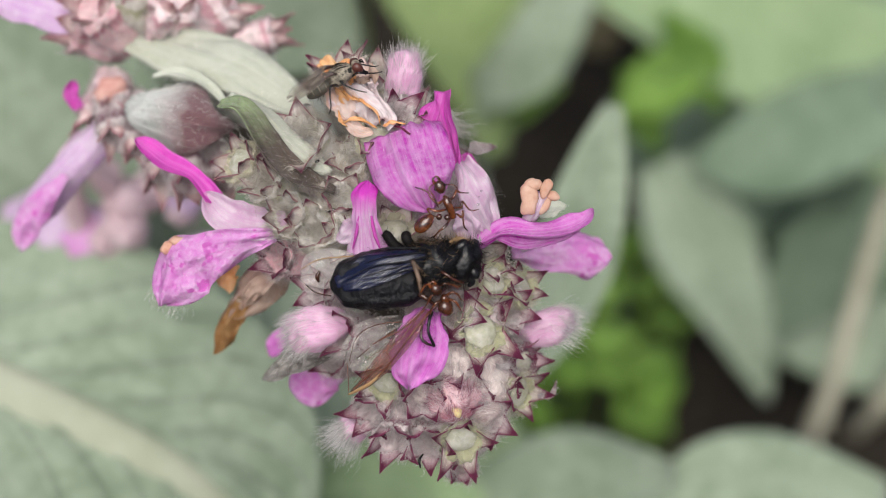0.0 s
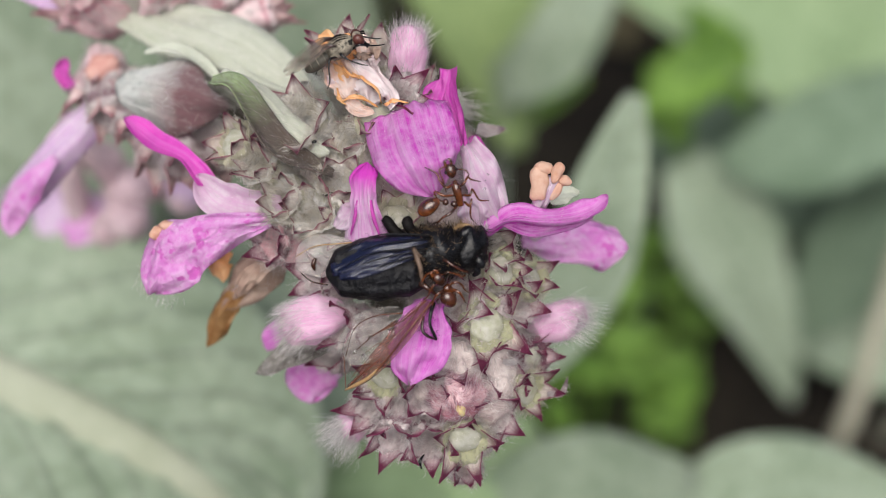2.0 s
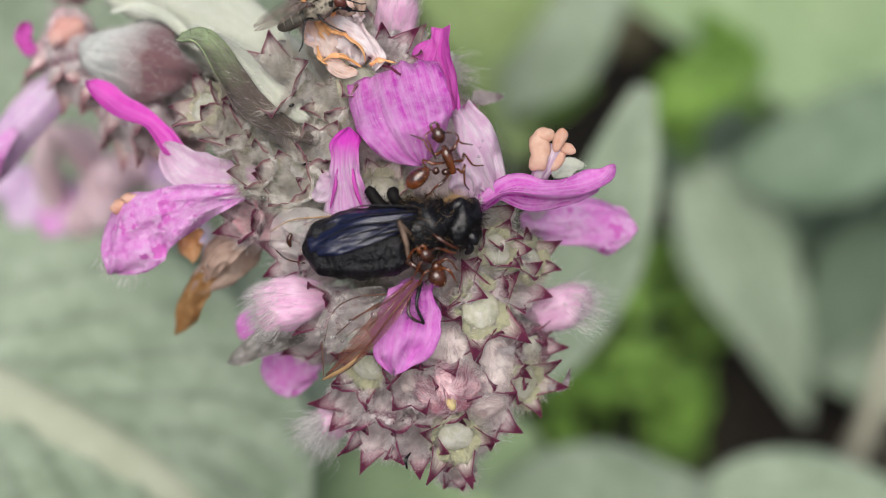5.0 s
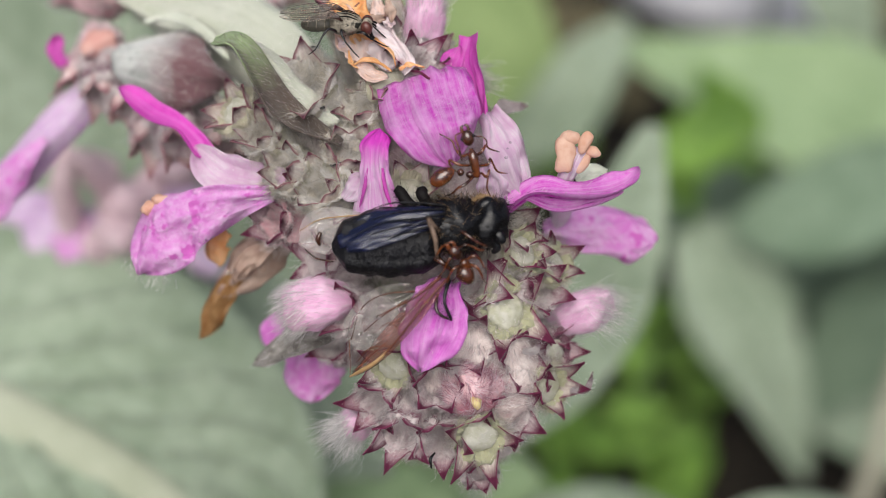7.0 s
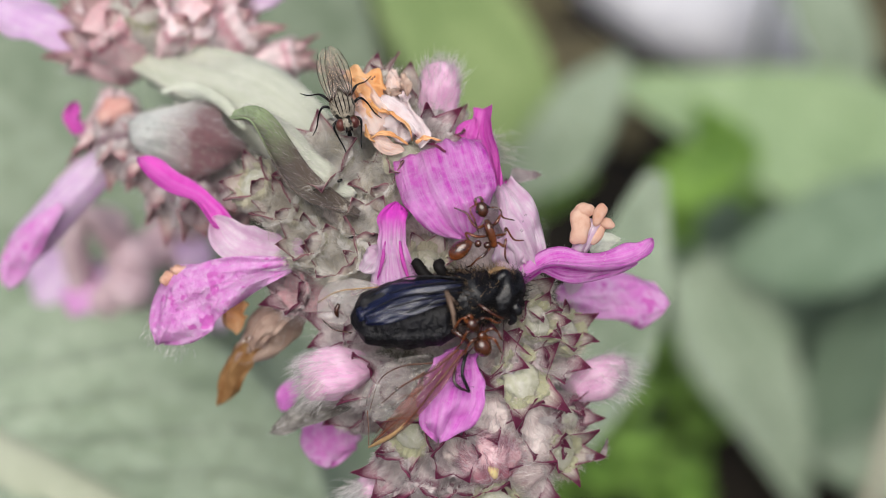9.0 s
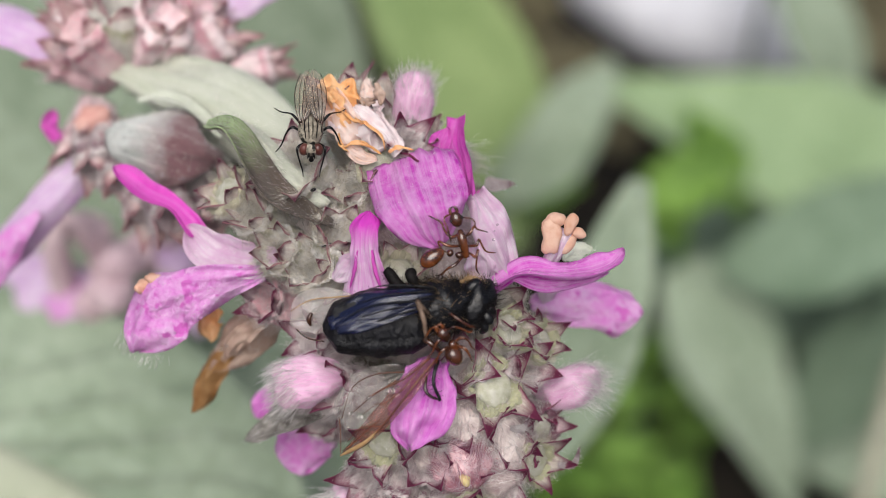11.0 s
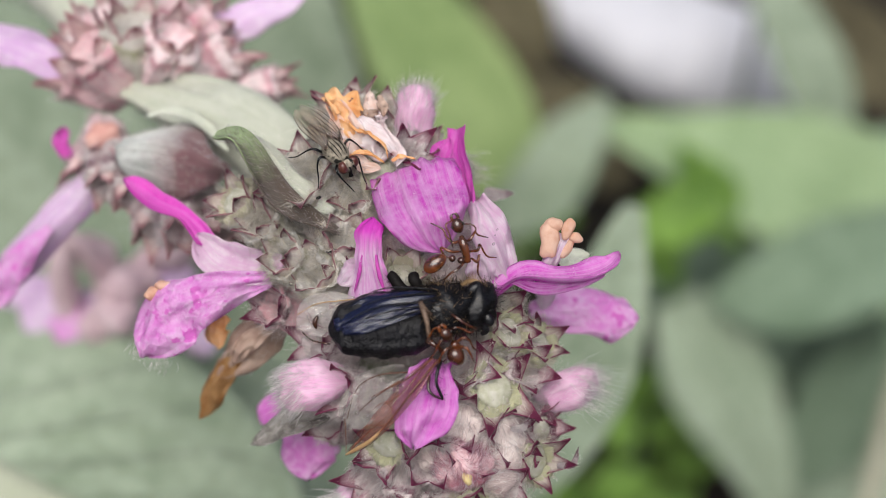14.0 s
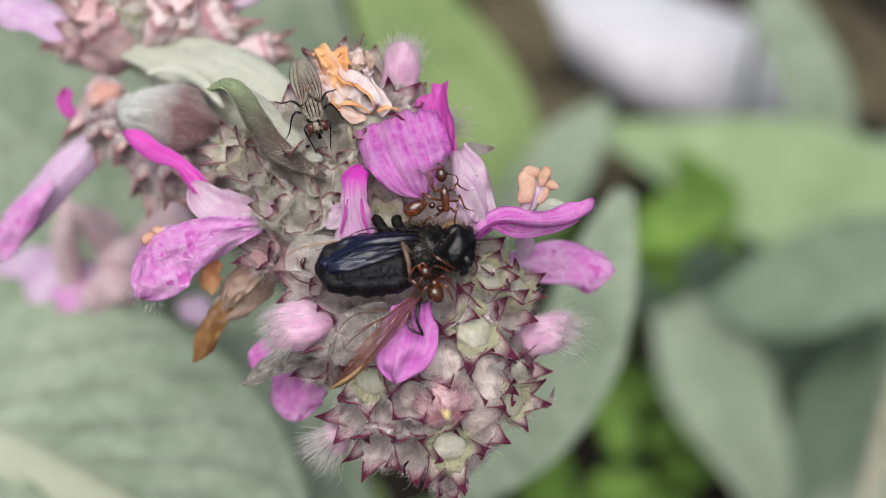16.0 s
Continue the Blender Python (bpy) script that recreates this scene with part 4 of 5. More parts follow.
rosy_bells([
    ((-28.2, 22.6, -19), (-33.6, 24.2, -17), 2.5, R),
    ((-28.0, 22.8, -19), (-33.0, 27.6, -18), 2.5, W),
    ((-27.6, 23.0, -19), (-30.2, 30.0, -18), 2.6, W),
    ((-27.0, 23.2, -19), (-26.8, 31.0, -18), 2.6, Y),
    ((-26.6, 23.0, -19), (-23.4, 30.8, -18), 2.6, W),
    ((-26.2, 22.8, -19), (-19.6, 28.8, -18), 2.6, W),
    ((-26.0, 22.4, -18), (-18.2, 26.0, -16), 2.5, W),
    ((-27.6, 22.6, -18), (-30.4, 25.6, -13), 2.4, R),
    ((-27.0, 22.8, -18), (-26.6, 27.4, -12.5), 2.4, Y),
    ((-26.4, 22.6, -18), (-22.8, 26.2, -12.5), 2.4, W),
], 60)
rosy_bells([
    ((-30.41, 19.6, -18), (-29.6, 16.2, -15), 1.9, W),
    ((-29.63, 18.51, -17), (-28.9, 13.2, -13), 1.8, C),
    ((-28.14, 17.51, -17), (-26.8, 12.2, -13), 1.8, C),
    ((-30.69, 19.36, -19), (-32.0, 15.2, -17), 1.6, W),
    ((-23.96, 14.11, -14), (-21.43, 8.82, -9), 2.0, C),
    ((-25.4, 14.2, -16), (-24.6, 9.4, -13), 1.9, C),
    ((-20.5, 12.6, -14), (-18.4, 9.0, -11), 1.8, C),
    ((-18.16, 22.00, -17), (-14.17, 23.00, -17), 1.6, W),
], 72)
petal("petal", [(-30.6, 14.6, -16), (-32.4, 12.4, -16), (-35.0, 9.9, -16), (-38.2, 6.6, -17), (-39.6, 3.4, -18)], [1.2, 1.6, 1.7, 1.9, 1.2], (0.3, 0.4, 1), LAVENDER, -0.5, 0.9, 21, "long faded lavender flower tube", fur=3, thick=0.3)
petal("petal", [(-34.6, 9.6, -15.2), (-36.6, 7.6, -15.2), (-38.8, 5.2, -16.2), (-39.8, 2.2, -17.2)], [0.5, 1.1, 1.4, 1.0], (0.3, 0.4, 1), PINK, -0.4, 0.9, 26, "pink lip of the faded flower", fur=2, thick=0.25)
petal("petal", [(-31.4, 14.0, -17), (-33.6, 12.4, -18), (-36.2, 9.6, -18)], [0.9, 1.3, 1.0], (-0.4, -0.2, 1), PALE, 0.6, 0.6, 22, "pale pink flower tube", thick=0.3)
petal("petal", [(-32.2, 24.6, -17.5), (-34.6, 25.4, -16.5), (-38.0, 26.9, -16.5), (-43.0, 28.6, -18)], [1.5, 2.0, 2.4, 1.6], (0, 0.5, 1), LAVENDER, -0.4, 0.9, 23, "lavender flower tube of the upper whorl", fur=3, thick=0.3)
petal("petal", [(-21.2, 27.9, -18), (-18.2, 29.2, -17), (-15.0, 30.8, -17), (-11.6, 32.4, -18)], [1.3, 1.9, 2.1, 1.4], (0, 0.4, 1), LAVENDER, -0.4, 0.9, 24, "lavender flower tube of the upper whorl", thick=0.3)
petal("petal", [(-33.2, 16.0, -16), (-33.9, 17.4, -15.8), (-33.4, 18.8, -16)], [0.5, 0.7, 0.4], (0.4, 0.1, 1), HOT, 0.5, 0.6, 25, "small magenta petal", thick=0.25)
g = Geo().blob((-29.9, 17.5, -14.6), (1.3, 1.2, 0.2), 1.5, 1.3, (0, 0, 1), 18, 12, 0.45, 0.8)
part("wilted_flower", g, SALMON, spike, "wilted salmon-coloured flower")

# ---- the left flower
lf = petal("flower", [(-11.87, 5.06, -1.2), (-14.69, 5.08, -1.5), (-17.13, 5.97, -2), (-18.97, 7.91, -2.6)], [1.0, 1.6, 1.5, 0.8], (-0.2, 0.2, 1), PALE, 0.5, 0.5, 31, "pale tube of the left flower", thick=0.25, fur=2)
petal("upper_lip", [(-18.19, 7.16, -2.4), (-20.00, 9.28, -3.4), (-22.64, 10.61, -4.4), (-25.46, 12.86, -5.4)], [0.9, 0.75, 1.0, 0.85], (0.3, 0.5, 0.8), HOT, 0.45, 0.3, 32, "narrow deep magenta upper lip", lf, edge=0.2)
petal("lower_lip", [(-12.77, 4.19, -0.6), (-15.81, 3.51, -0.6), (-18.81, 2.41, -0.8), (-21.15, 1.07, -1.4), (-22.98, -1.86, -2.6)], [0.6, 1.4, 2.2, 2.9, 2.1], (-0.2, -0.1, 1), PINK, -0.28, 2.2, 33, "broad spotted pink lower lip", lf, 28, 17, fur=1)
g = Geo().blob((-22.46, 3.23, -2.2), (-0.4, -0.5, 0.1), 0.5, 0.45, (0, 0, 1), 16, 11, 0.5, 1.8).blob((-21.46, 3.82, -2), (-0.75, 0.2, 0.1), 0.45, 0.4, (0, 0, 1), 16, 11, 0.5, 1.8)
part("anther", g, ANTHER, lf, "orange anthers peeping over the lip")
gl = Geo().sheet([(-22.29, -1.17, -2.6), (-22.86, -2.03, -2.8), (-23.17, -2.47, -3)], [2.2, 1.8, 1.0], (0, 0, 1), 0, 0.1, 0.1, 6, 6)
hairy(gl, lf, 5, 0.8, 0.018, (-0.4, -1.4, 0), 0.3, name="tuft")
# wilted brown flower under it
br = petal("wilted_flower", [(-12.26, 1.58, -4.2), (-14.52, 0.04, -4.6), (-16.20, -1.74, -5.4), (-17.72, -3.55, -6.4)], [1.2, 1.9, 1.8, 1.0], (-0.2, 0.1, 1), TAN, -0.8, 1.2, 41, "wilted tan and brown flower", thick=0.4, fur=3)
petal("wilted_tip", [(-16.59, -1.92, -5.6), (-17.95, -3.46, -6.2), (-18.82, -5.16, -7), (-19.56, -7.18, -8)], [0.9, 1.1, 1.15, 0.9], (-0.3, 0.1, 1), BROWN, -0.9, 1.1, 44, "curled brown tip", br, thick=0.3, round_end=0.45, edge=0.3)
petal("wilted_flap", [(-13.28, 0.48, -3.6), (-15.12, -0.92, -4.2), (-16.39, -2.62, -5.2)], [0.6, 0.9, 0.5], (0.5, 0.4, 1), TAN, -0.6, 0.8, 42, "papery tan flap", br, thick=0.2)
petal("wilted_flap", [(-17.05, 1.47, -5.2), (-18.11, 0.27, -5.6), (-17.73, -1.39, -6)], [0.5, 1.1, 0.5], (-0.3, 0, 1), ORANGE, -0.6, 0.6, 43, "ochre dried tip", br, thick=0.2)

# ---- the large flower in the middle
mf = petal("flower", [(-1.75, 13.11, 0.8), (-1.10, 10.80, 3), (-0.24, 8.43, 4.4), (0.65, 6.04, 3.2)], [3.4, 3.6, 3.1, 1.9], (-0.1, 0.35, 1), MAGENTA, -0.2, 1.1, 51, "broad magenta petal with fine pale veins", n=40, m=31, fur=0.8, edge=0.06)
petal("upper_lip", [(2.17, 16.13, -1.2), (2.03, 14.20, -0.6), (2.54, 11.93, 0.6), (3.05, 9.30, 1.8)], [0.8, 1.1, 0.8, 0.6], (-0.6, 0.1, 0.8), HOT, 0.5, 0.4, 52, "narrow deep magenta upper lip", mf)
petal("lip_side", [(0.25, 13.15, -0.6), (0.68, 14.02, -0.8), (1.32, 15.33, -1)], [0.5, 0.9, 0.4], (-0.3, 0, 1), HOT, 0.3, 0.4, 56, "", mf)
petal("tube", [(3.22, 10.15, 1.6), (4.32, 8.20, 2.6), (5.22, 6.16, 2.6), (5.83, 3.97, 1.4)], [0.7, 1.3, 1.7, 0.9], (0.25, 0.2, 1), PALE, -0.45, 1.2, 53, "white and pink veined flower tube", mf, thick=0.2)
petal("tube", [(3.44, 6.19, 2.2), (3.93, 4.75, 2.2), (4.19, 2.53, 1)], [0.8, 1.5, 1.0], (0, 0.1, 1), PALE, -0.3, 1.0, 54, "white and pink veined flower tube", mf, thick=0.2)
petal("back_petal", [(3.59, 10.68, -5), (4.24, 9.40, -4.6), (4.45, 7.88, -4.4)], [0.6, 1.0, 0.6], (0.3, 0, 1), HOT, -0.2, 0.3, 55, "", mf)
# ---- the narrow striped flower beside the bee
nf = petal("flower", [(-4.61, 2.4, 3.4), (-4.84, 4.6, 3.9), (-4.95, 6.2, 4.0), (-4.85, 7.6, 3.7), (-4.55, 8.7, 3.0)], [2.0, 1.25, 1.0, 1.05, 0.9], (-0.1, 0.2, 1), STRIPE, -0.45, 0.7, 61, "narrow magenta and white striped flower", round_end=0.12, edge=0.2)
for k, (pts, w) in enumerate((([(-5.35, 5.8, 3.9), (-5.6, 4.4, 3.8), (-6.0, 3.0, 3.2)], 0.14), ([(-4.3, 5.8, 4.05), (-4.1, 4.4, 4.0), (-3.6, 2.8, 3.4)], 0.16))):
    petal("stripe", pts, [w * 0.6, w, w * 0.4], (0, 0.2, 1), HOT, -0.3, 0.15, 65 + k, "magenta stripe", nf, 16, 7, 0.3, 0.05)
petal("lobe", [(-5.48, 5.56, 2.4), (-6.27, 4.60, 2.8), (-7.18, 3.63, 2.6)], [0.4, 0.9, 0.6], (-0.3, 0.1, 1), PALE, -0.2, 0.8, 62, "", nf)
# ---- the right-hand flower
rf = petal("flower", [(4.59, 2.73, 1.4), (6.54, 4.18, 3), (8.69, 3.86, 3.8), (11.31, 4.14, 3.8), (13.15, 4.80, 3.6), (14.07, 5.86, 3.4)], [0.6, 1.1, 1.05, 0.95, 0.85, 0.5], (0, 0.75, 0.65), MAGENTA, 0.5, 0.7, 71, "long curled magenta upper lip", n=26, m=11, fur=1.5)
petal("rolled_edge", [(5.90, 3.88, 3.4), (8.07, 3.17, 4), (10.68, 3.57, 4), (12.91, 4.14, 3.8)], [0.3, 0.5, 0.5, 0.2], (0, -0.1, 1), MAGENTA, -0.4, 0.3, 72, "", rf)
petal("lower_lip", [(8.0, 1.75, -6), (10.2, 1.75, -6.4), (13.2, 1.75, -6.8), (15.6, 1.2, -7), (17.2, 0.75, -7.5)], [0.6, 1.5, 2.15, 2.1, 1.5], (0.1, 0.25, 1), PINK, -0.55, 1.0, 73, "broad pink lower lip", rf, n=30, m=21, fur=1, thick=0.3, round_end=0.14, edge=0.2)
petal("stub", [(8.81, 3.99, -4), (9.35, 2.92, -5), (9.00, 1.61, -6)], [0.5, 0.9, 0.4], (0.2, 0, 1), PALE, -0.4, 0.3, 74, "", rf)
st = part("stamen", Geo().tube([(8.44, 4.75, 2.2), (8.93, 5.75, 2.6), (9.28, 6.96, 2.8)], [0.4, 0.52, 0.66], 9, 8).tube([(9.06, 5.04, 2.2), (9.54, 6.16, 2.6), (10.01, 7.28, 2.8)], [0.4, 0.5, 0.5], 9, 8), PALE, rf, "pale pink filaments")
g = Geo()
for c, a, b in (((9.07, 8.02, 3.2), (0.62, 0.45, 0), 0.56), ((8.72, 6.9, 3.2), (0.12, 1.3, 0), 0.74), ((10.19, 7.60, 3.4), (0.25, 0.7, 0.1), 0.48), ((10.80, 7.07, 3), (0.65, -0.15, 0), 0.4), ((10.26, 6.43, 2.8), (0.5, 0.7, 0), 0.42)):
    g.blob(c, np.array(a) * 1.1, b, b * 0.85, (0, 0, 1), 18, 12, 0.4, 1.3, 0, b * 9)
part("anther", g, ANTHER, rf, "plump orange anthers")
petal("calyx_flap", [(10.02, 5.22, -1), (11.13, 5.80, -1.4), (12.46, 6.04, -1.8)], [0.5, 0.8, 0.3], (0, 0.6, 0.8), STEM, 0.2, 0.4, 75, "", rf, fur=8)
# ---- the magenta lip under the bee, and the one at the back
petal("petal", [(0.24, -2.06, 3.6), (-0.36, -3.95, 4.6), (-0.95, -6.32, 4.8), (-1.57, -8.59, 4)], [1.2, 2.1, 2.3, 1.1], (0.1, 0.1, 1), ORCHID, -0.3, 1.7, 81, "bright magenta lower lip", n=26, m=17, edge=0.35, fur=0.6)
petal("petal", [(-8.82, -6.78, -7.5), (-9.93, -8.57, -7.2), (-10.61, -10.38, -7.2), (-10.74, -12.34, -7.6)], [1.2, 2.3, 2.3, 1.2], (-0.1, -0.1, 1), PINK, -0.2, 0.7, 82, "magenta petal at the back of the head", edge=0.2)
petal("petal", [(-12.65, -5.03, -9), (-14.04, -6.42, -9), (-14.50, -7.80, -9)], [0.5, 0.9, 0.5], (-0.3, 0, 1), ORCHID, -0.2, 0.4, 83)
petal("withered_leaf", [(-8.3, -6.4, -3.4), (-10.75, -7.3, -3.4), (-12.97, -8.2, -3.8), (-14.8, -9.0, -4.6)], [0.9, 1.1, 1.0, 0.5], (0, 0.6, 0.8), DARK_LEAF, 0.6, 0.4, 84, "withered grey leaf tip", thick=0.25, fur=5)
# ---- orange wilted flower under the fly
of = petal("wilted_flower", [(-8.5, 18.9, -0.9), (-7.4, 18.2, -0.2), (-6.2, 17.5, 0.2), (-5.1, 16.9, 0.3)], [0.5, 1.0, 1.1, 0.6], (0.1, 0.4, 1), ORANGE, -0.3, 1.9, 91, "wilted orange flower", edge=0.5, thick=0.1)
petal("lobe", [(-7.6, 17.6, -0.6), (-6.9, 16.4, 0.3), (-6.4, 15.0, 0.6), (-6.1, 13.8, 0.6)], [0.6, 1.2, 1.3, 0.8], (-0.1, 0.3, 1), PEACH, 0.25, 1.3, 94, "pale peach corolla", of, edge=0.3, thick=0.1)
petal("lobe", [(-5.9, 16.8, -0.2), (-4.9, 15.8, 0.3), (-4.2, 14.6, 0.4), (-4.2, 13.2, 0.6)], [0.6, 1.2, 1.2, 0.7], (0.1, 0.2, 1), WHITE_PINK, 0.25, 1.2, 99, "pale throat of the wilted flower", of, edge=0.3, thick=0.1)
petal("lobe", [(-5.7, 16.9, 0.5), (-4.5, 16.1, 1.2), (-3.4, 15.1, 1.5), (-2.6, 13.9, 1.5), (-2.9, 12.9, 1.1)], [0.35, 0.7, 0.75, 0.7, 0.35], (0.4, 0.4, 1), WHITE_PINK, -0.7, 0.9, 92, "white-pink rolled rim", of, thick=0.2, edge=0.25)
petal("lobe", [(-6.9, 14.6, 0.6), (-6.2, 13.6, 1.1), (-5.2, 12.9, 1.3), (-4.0, 12.6, 1.2)], [0.2, 0.5, 0.55, 0.3], (-0.2, 0.1, 1), PEACH, -0.4, 0.9, 93, "peach lower rim", of, thick=0.15, edge=0.3)
petal("cone", [(-5.0, 19.2, -1.6), (-4.9, 18.4, -1.0), (-4.8, 17.2, -0.4)], [0.2, 0.6, 0.7], (0, 0.4, 1), PEACH, -0.6, 0.6, 100, "yellowish shrunken tube", of, thick=0.15)
for k, pts in enumerate(([(-5.7, 15.8, 1.2), (-4.6, 15.1, 1.9), (-3.7, 14.4, 2.0), (-3.4, 13.3, 1.7)], [(-6.6, 13.5, 1.5), (-5.6, 13.9, 1.9), (-4.6, 13.6, 1.9), (-3.7, 13.0, 1.6)], [(-3.2, 13.2, 1.8), (-2.3, 13.5, 1.9), (-1.3, 13.3, 1.7)], [(-6.5, 16.3, 1.0), (-5.8, 15.6, 1.5), (-5.2, 15.5, 1.6), (-4.6, 15.1, 1.7)], [(-6.9, 14.6, 1.3), (-6.7, 13.7, 1.6), (-6.2, 13.2, 1.5)])):
    petal("dried_thread", pts, [0.08, 0.12, 0.15, 0.10, 0.05], (0.1, 0.3, 1), ORANGE, -0.7, 0.5, 140 + k, "orange dried thread", of, 20, 7, 0.6, 0.1)

rg = random.Random(21)
for k in range(9):
    c = np.array((-5.94, 16.9, 0.1)) + np.array([rg.uniform(-2.2, 2.0), rg.uniform(-1.6, 1.6), rg.uniform(-0.6, 0.5)])
    d = np.array([rg.uniform(-1, 1), rg.uniform(-1, 1), rg.uniform(-0.2, 0.4)]) * 0.9
    petal("shred", [c - d, c + np.array([0, 0, 0.2]), c + d], [0.2, rg.uniform(0.3, 0.55), 0.15], (rg.uniform(-0.5, 0.5), rg.uniform(-0.3, 0.5), 1), (ORANGE, WHITE_PINK, TAN)[k % 3], -0.3, 0.9, 120 + k, "", of, 10, 7, 0.5, 0.08)

# buds
bud((-6.6, -3.9, -1.8), (-12.2, -4.3, -0.6), 2.0, 1, (-1.0, -0.75, 0.1), 1.4, 17)
bud((8.2, -5.6, -3.8), (12.9, -3.9, -1.8), 1.75, 2, (1.0, -0.45, 0.1), 2.2, 8)
bud((-1.70, 15.09, -3.5), (-0.94, 19.62, -1.6), 1.75, 3, (0.2, 1.0, 0.1), 1.4, 8)
bud((-5.40, -12.51, -3.4), (-7.60, -13.95, -2.6), 1.45, 4, (-0.75, -0.75, 0.1), 2.4, 26, 0.022)

# long loose hairs on the right of the head and the pale curled tips
petal("calyx_flap", [(4.25, 11.35, -5), (5.36, 11.12, -5), (6.69, 11.30, -5)], [0.5, 0.6, 0.2], (0, 0.5, 1), CALYX, 0.2, 0.3, 95, fur=10)
petal("calyx_flap", [(9.60, -10.57, -1), (10.79, -10.49, -1), (11.29, -9.09, -1)], [0.2, 0.28, 0.05], (0, 0.5, 1), CALYX, 0.2, 0.3, 96, fur=8)
petal("calyx_flap", [(5.82, -7.38, 1.6), (6.65, -7.35, 2), (7.15, -6.61, 2)], [0.2, 0.28, 0.05], (0, 0.3, 1), CALYX, 0.2, 0.3, 97, fur=8)

tuft_base = Geo().sheet([(2.6, 14.6, -3.6), (3.0, 13.6, -3.6), (3.2, 12.4, -3.8)], [0.2, 0.5, 0.4], (0.6, 0.3, 0.7), -0.3, 0.2, 0.2, 10, 7)
ob = part("calyx_flap", tuft_base, WHITE_FELT, spike, "white tufted calyx lobe")
hairy(tuft_base, ob, 40, 1.9, 0.010, (1.0, -0.3, 0.1), 0.3, stand=0.2, curl=0.3)

# ---------------------------------------------------------------- insects
def bee():
    ob = thing("dead_bee", (-0.99, 0.87, 2.4), "dead black hairy bee lying across the flowers with spread wings", "bee")
    # abdomen with its rings
    a, b = np.array((-0.32, 0.84, 4.2)), np.array((-7.83, 0.20, 4.4))
    ax, n, seg = unit(b - a), 64, 44
    s = unit(np.cross((0, 0, 1), ax))
    u = np.cross(ax, s)
    v, uv = [], []
    L = np.linalg.norm(b - a)
    girth = profile([0.72, 0.9, 0.98, 1.0, 1.0, 0.99, 0.96, 0.90, 0.80, 0.63, 0.12], n)
    for i in range(n):
        q = i / (n - 1)
        ring = (q * 5.6) % 1.0
        r0 = girth[i] * (1 + 0.035 * (ring - 0.5))
        for j in range(seg):
            t = 2 * math.pi * j / seg
            r = r0 * (1 + 0.08 * noise.noise(Vector((q * 9, math.cos(t) * 1.8, math.sin(t) * 1.8))))
            v.append(a + ax * L * q + s * 2.5 * r * math.cos(t) + u * 1.85 * r * math.sin(t) * (0.86 if math.sin(t) > 0.8 else 1.0))
            uv.append((j / seg, q))
    f = [(i * seg + j, i * seg + (j + 1) % seg, (i + 1) * seg + (j + 1) % seg, (i + 1) * seg + j) for i in range(n - 1) for j in range(seg)]
    f.append(tuple((n - 1) * seg + j for j in range(seg)))
    g = Geo().add(v, f, uv)
    ab = part("abdomen", g, BLUE_BLACK, ob, "glossy blue-black ringed abdomen")
    hairy(g, ab, 4, 0.4, 0.011, ax * 0.9, 0.2, BLACK_HAIR, name="bristles", stand=0.2)
    g = Geo().blob((0.88, 1.72, 4.3), np.array((2.10, 0.17, 0)), 1.95, 1.75, (0, 0, 1), 26, 18, 0.28, 0.9)
    th = part("thorax", g, BLACK, ob, "black hairy thorax")
    hairy(g, th, 45, 0.8, 0.012, (-0.5, 0.1, 0.1), 0.5, BLACK_HAIR, name="bristles")
    hairy(g, th, 6, 0.8, 0.012, (-0.3, 0.2, 0.1), 0.5, TAWNY, name="bristles")
    g = Geo().blob((3.29, 1.88, 4.1), np.array((1.13, -0.42, 0)), 1.85, 1.35, (0, 0, 1), 24, 16, 0.3, 1.0)
    hd = part("head", g, BLACK, ob)
    hairy(g, hd, 40, 0.6, 0.012, (0.4, -0.2, 0.2), 0.5, BLACK_HAIR, name="bristles")
    for c, axx in (((2.95, 3.15, 4.7), (0.55, 0.5, 0.1)), ((3.92, 1.04, 4.4), (0.4, -0.6, 0.1))):
        part("eye", Geo().blob(c, axx, 0.5, 0.5, (0, 0, 1), 14, 10), BLACK, hd, "glossy black compound eye")
    part("mouthparts", Geo().tube([(4.00, 1.64, 4.4), (4.37, 1.32, 4.2), (4.55, 0.93, 3.8)], [0.4, 0.3, 0.15], 8, 8).tube([(3.52, 0.64, 4.2), (3.85, 0.12, 4), (3.54, -0.20, 3.8)], [0.35, 0.3, 0.15], 8, 8), BLACK, hd)
    part("antenna", Geo().tube([(1.10, 1.41, 5.8), (1.72, 0.98, 6.2), (2.43, 0.51, 6), (3.08, 0.20, 5.4)], [0.12, 0.12, 0.11, 0.09], 7, 12), DARK_RUST, hd, "brown antenna")
    # tawny collar of hair between head and petal
    c = spline([(2.05, 3.45, 4.4), (2.65, 3.75, 4.5), (3.30, 3.65, 4.5), (3.95, 3.15, 4.3)], 14)
    g = Geo().tube(c, [0.12, 0.18, 0.18, 0.1], 9, 14)
    co = part("collar", g, TAWNY, ob, "tawny fringe of hair behind the head")
    hairy(g, co, 110, 0.5, 0.010, (0.1, 0.6, 0.1), 0.35, TAWNY, name="fringe")
